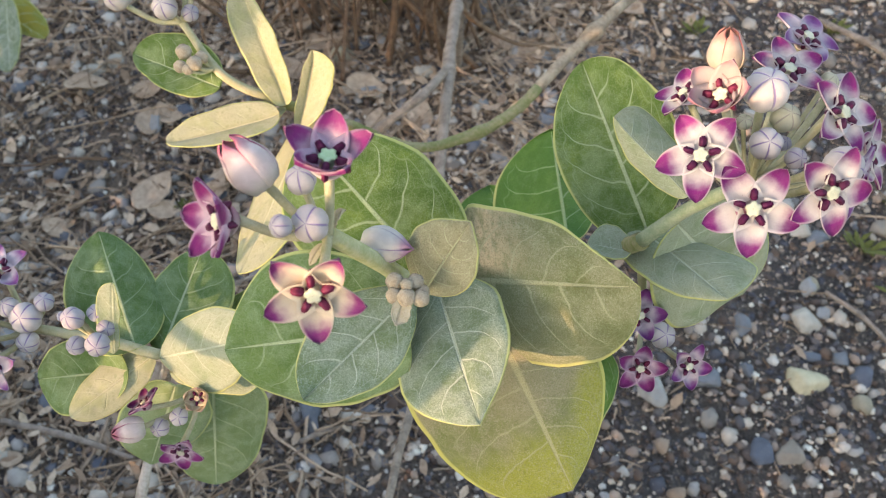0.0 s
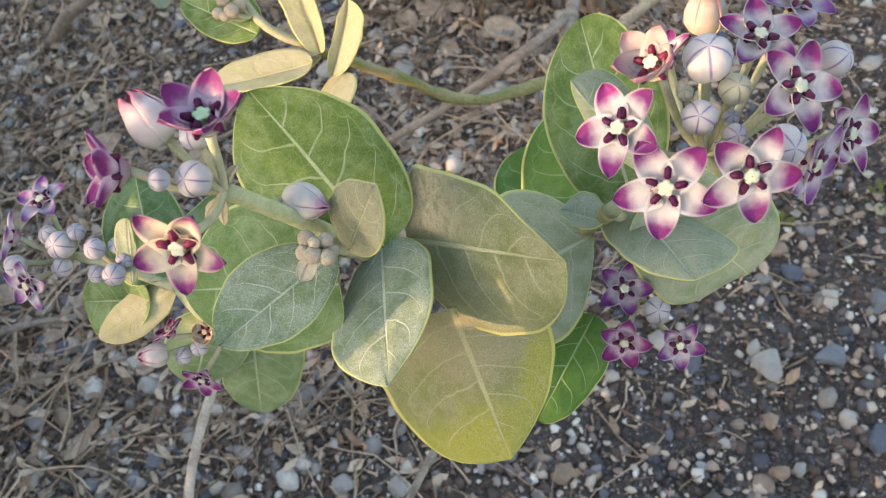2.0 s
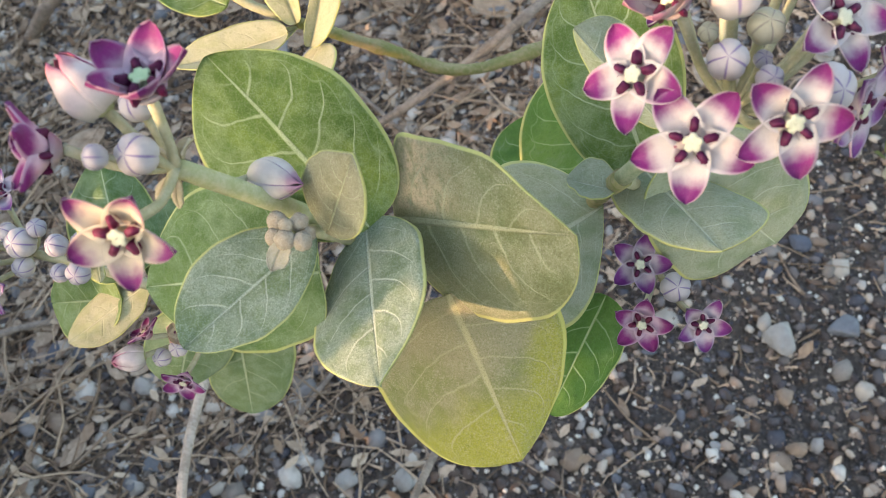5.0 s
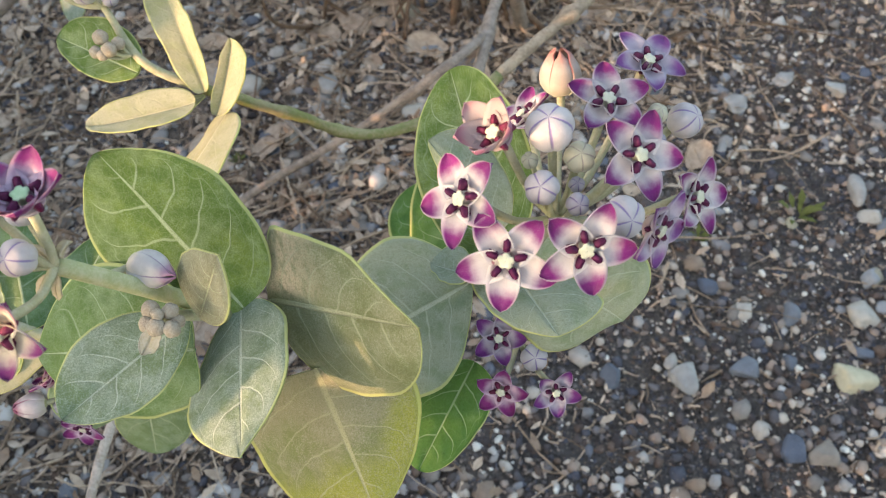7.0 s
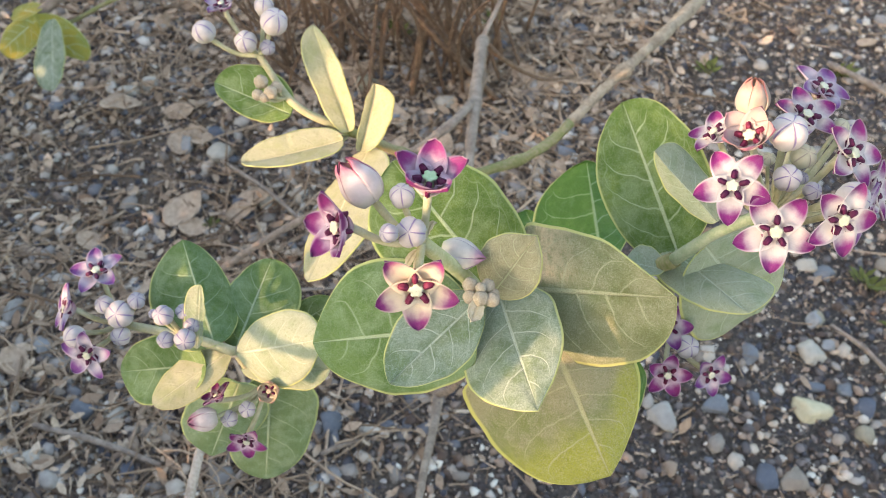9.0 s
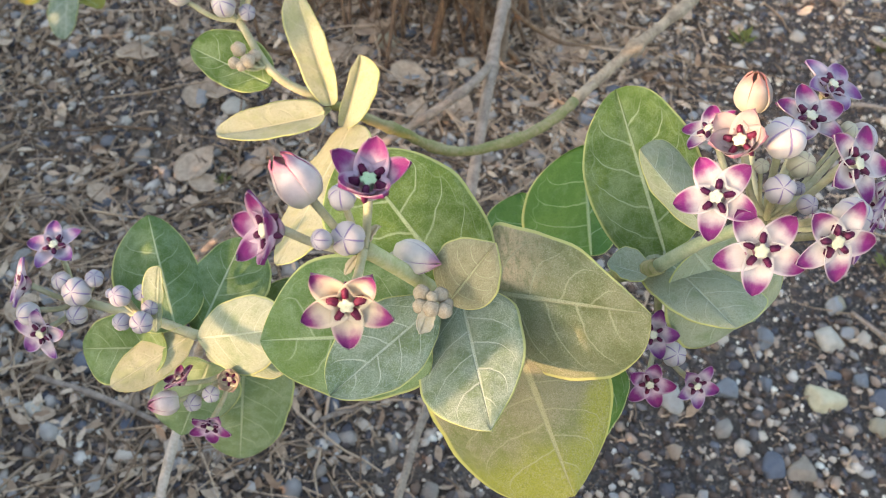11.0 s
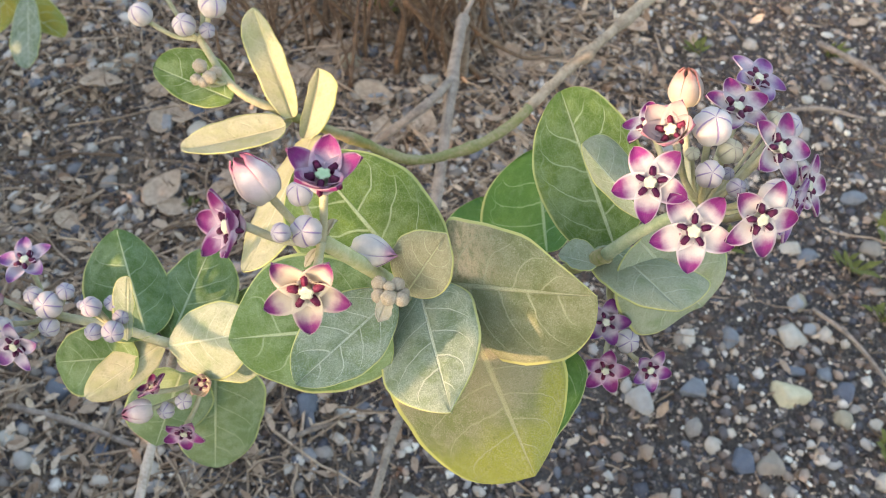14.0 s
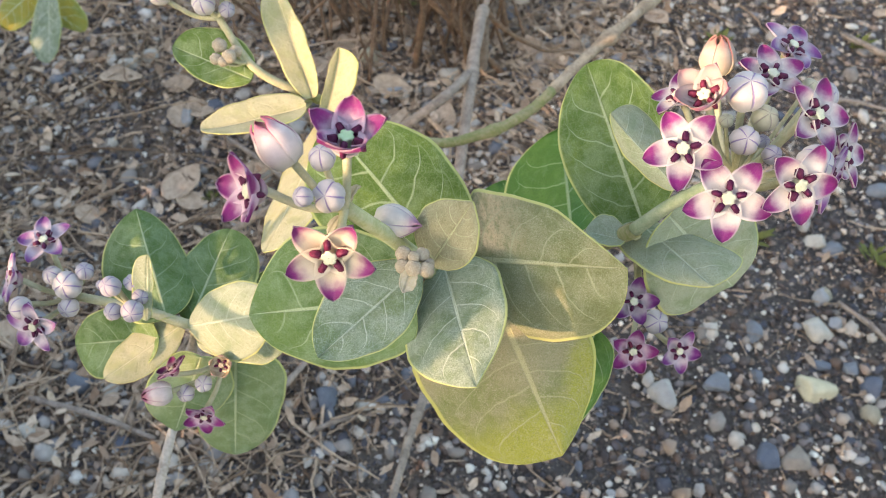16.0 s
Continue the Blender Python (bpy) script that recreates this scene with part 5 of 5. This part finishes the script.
def dead_leaf(x, y, size, spin, seed):
    """A curled dry leaf on the ground."""
    rnd = random.Random(seed)
    nu, nv = 10, 4
    verts, faces = [], []
    bend, roll = rnd.uniform(0.15, 0.5), rnd.uniform(0.1, 0.6)
    for i in range(nu + 1):
        u = i / nu
        w = 0.36 * math.sin(math.pi * min(0.985, max(0.02, u)) ** 0.8) ** 0.7
        for j in range(-nv, nv + 1):
            v = j / nv
            p = V((u - 0.5), v * w, 0.10 + bend * (u - 0.5) ** 2 + roll * (v * w) ** 2 * 2 + 0.05 * noise.noise(V(u * 4, v * 3, seed)))
            verts.append(p * size)
    m, top = 2 * nv + 1, len(verts)
    verts += [p - V(0, 0, 0.0008) for p in verts]
    for i in range(nu):
        for j in range(m - 1):
            a = i * m + j
            faces.append((a, a + 1, a + m + 1, a + m))
            faces.append((top + a, top + a + m, top + a + m + 1, top + a + 1))
        for a, b in ((i * m, (i + 1) * m), ((i + 1) * m + m - 1, i * m + m - 1)):
            faces.append((a, b, top + b, top + a))
    ob = new("dead_leaf", mesh_from("dead_leaf", verts, faces, DEADLEAF))
    ob.matrix_basis = pose(x, y, height(x, y) + 0.004, rnd.uniform(-14, 14), rnd.uniform(-14, 14), spin)
    return tagged(ob, "curled pale brown dead leaf on the ground", "dead leaf", "dead leaves on the ground")


for k, (x, y, sz, spin) in enumerate([(-0.362, 0.751, 0.066, 60), (-0.399, 0.885, 0.05, 100), (-0.27, 0.774, 0.055, 20), (-0.169, 1.059, 0.06, 30), (-0.216, 1.001, 0.055, 150), (-0.10, 0.955, 0.06, 0), (-0.62, 0.70, 0.06, 40), (-0.02, 0.90, 0.05, 80), (-0.50, 0.95, 0.06, 10), (0.02, 1.02, 0.05, 120)]):
    dead_leaf(x, y, sz, spin, k)
rnd = random.Random(21)
n = 0
while n < 110:
    x, y = rnd.uniform(-0.95, 0.8), rnd.uniform(0.2, 1.6)
    if rnd.random() < litter_share(x, y):
        n += 1
        dead_leaf(x, y, rnd.uniform(0.022, 0.05), rnd.uniform(0, 360), 50 + n)


def weed(x, y, size, seed):
    """A small low tuft of green leaves."""
    rnd = random.Random(seed)
    ob = thing("weed", "tiny low green weed growing between stones", "weed", "weeds", (x, y, height(x, y)))
    for k in range(14):
        a, L = rnd.uniform(0, 2 * math.pi), size * rnd.uniform(0.5, 1.0)
        d = V(math.cos(a), math.sin(a), rnd.uniform(0.3, 1.4)).normalized()
        s = d.cross(V(0, 0, 1)).normalized() * L * rnd.uniform(0.12, 0.2)
        b = V(rnd.gauss(0, 0.15), rnd.gauss(0, 0.15), 0) * size
        q = b + d * L
        m1 = b + d * L * 0.55 + V(0, 0, 0.06 * L)
        part("blade", mesh_from("blade", [b, m1 + s, q, m1 - s, m1 + V(0, 0, 0.03 * L)], [(0, 4, 1), (1, 4, 2), (2, 4, 3), (3, 4, 0)], WEED), ob)


for k, (x, y, sz) in enumerate([(0.387, 0.703, 0.045), (0.265, 0.66, 0.03), (0.544, 0.676, 0.06), (0.516, 0.416, 0.05), (0.405, 1.093, 0.05), (-0.324, 0.735, 0.025), (0.56, 0.60, 0.045), (0.60, 0.75, 0.05), (0.62, 1.10, 0.05), (-0.10, 1.16, 0.06), (0.05, 1.20, 0.05)]):
    weed(x, y, sz * 0.7, 400 + k)

# ---- yellowing plant in the far corner ----
far = thing("withering_shrub", "grey twig with yellowing and green hanging leaves", "shrub")
part("branch", tube([(-0.80, 0.90, 0.0), (-0.74, 0.90, 0.06), (-0.68, 0.907, 0.101), (-0.624, 0.925, 0.142), (-0.548, 0.949, 0.189), (-0.505, 0.990, 0.223), (-0.44, 1.08, 0.26)], [0.010, 0.009, 0.0085, 0.008, 0.007, 0.006, 0.004], BARK, 9, 36, 0.2, 4, 2), far)
part("twig", tube([(-0.60, 0.935, 0.158), (-0.542, 0.962, 0.150), (-0.481, 0.990, 0.171), (-0.40, 1.02, 0.18)], [0.0035, 0.003, 0.003, 0.002], GREENWOOD, 7, 18, 0.1), far)
leaf(far, "leaf", DUSTY, (-0.528, 0.901, 0.201), (-0.515, 0.815, 0.156), (-0.549, 0.855, 0.163), (-0.501, 0.852, 0.186), shape=(0.50, 0.55, 0.50, 0.55), seed=71)
leaf(far, "leaf", YELLOW_DEEP, (-0.572, 0.919, 0.187), (-0.484, 0.869, 0.162), (-0.529, 0.934, 0.180), (-0.529, 0.881, 0.171), shape=(0.50, 0.55, 0.50, 0.55), seed=72)
leaf(far, "leaf", YELLOW_DEEP, (-0.558, 0.919, 0.187), (-0.603, 0.883, 0.160), (-0.600, 0.930, 0.172), (-0.565, 0.871, 0.163), shape=(0.50, 0.55, 0.50, 0.55), seed=73)
leaf(far, "leaf", YELLOW_DEEP, (-0.560, 0.930, 0.190), (-0.606, 0.960, 0.172), (-0.600, 0.935, 0.170), (-0.575, 0.965, 0.180), shape=(0.50, 0.55, 0.50, 0.55), seed=74)

# ---- unseen shrub, added beyond the western edge, keeps low sun off the ground ----
unseen_hedge = thing("shade_hedge", "unseen leafy shrub added to shade the gravel", "shrub", at=(-1.0, -0.45, 0))
rnd = random.Random(31)
verts, faces = [], []
for k in range(15000):
    t = rnd.uniform(-1.6, 1.6)
    c = V(0.669 * t, -0.743 * t, 0) + V(rnd.gauss(0, 0.04), rnd.gauss(0, 0.04), 0)
    c.z = rnd.uniform(0.0, 0.815 + 0.015 * noise.noise(V(t * 3.0, 0, 1)))
    a, e2 = rnd.uniform(0, 6.28), rnd.uniform(-0.7, 0.7)
    d = V(math.cos(a) * math.cos(e2), math.sin(a) * math.cos(e2), math.sin(e2))
    s = d.cross(V(rnd.gauss(0, 0.4), rnd.gauss(0, 0.4), 1)).normalized()
    L, w = rnd.uniform(0.05, 0.10), rnd.uniform(0.020, 0.032)
    b = len(verts)
    verts += [c, c + d * L * 0.5 + s * w, c + d * L, c + d * L * 0.5 - s * w]
    faces += [(b, b + 1, b + 2), (b, b + 2, b + 3)]
part("crown", mesh_from("crown", verts, faces, WEED), unseen_hedge)
for k in range(14):
    t = -1.4 + 0.2 * k
    b = V(0.669 * t, -0.743 * t, -0.01)
    part("stem", tube([b, b + V(rnd.gauss(0, 0.04), rnd.gauss(0, 0.04), 0.3), b + V(rnd.gauss(0, 0.06), rnd.gauss(0, 0.06), 0.65)], [0.01, 0.007, 0.003], BARK, 7, 10, 0.2, 2, k), unseen_hedge)
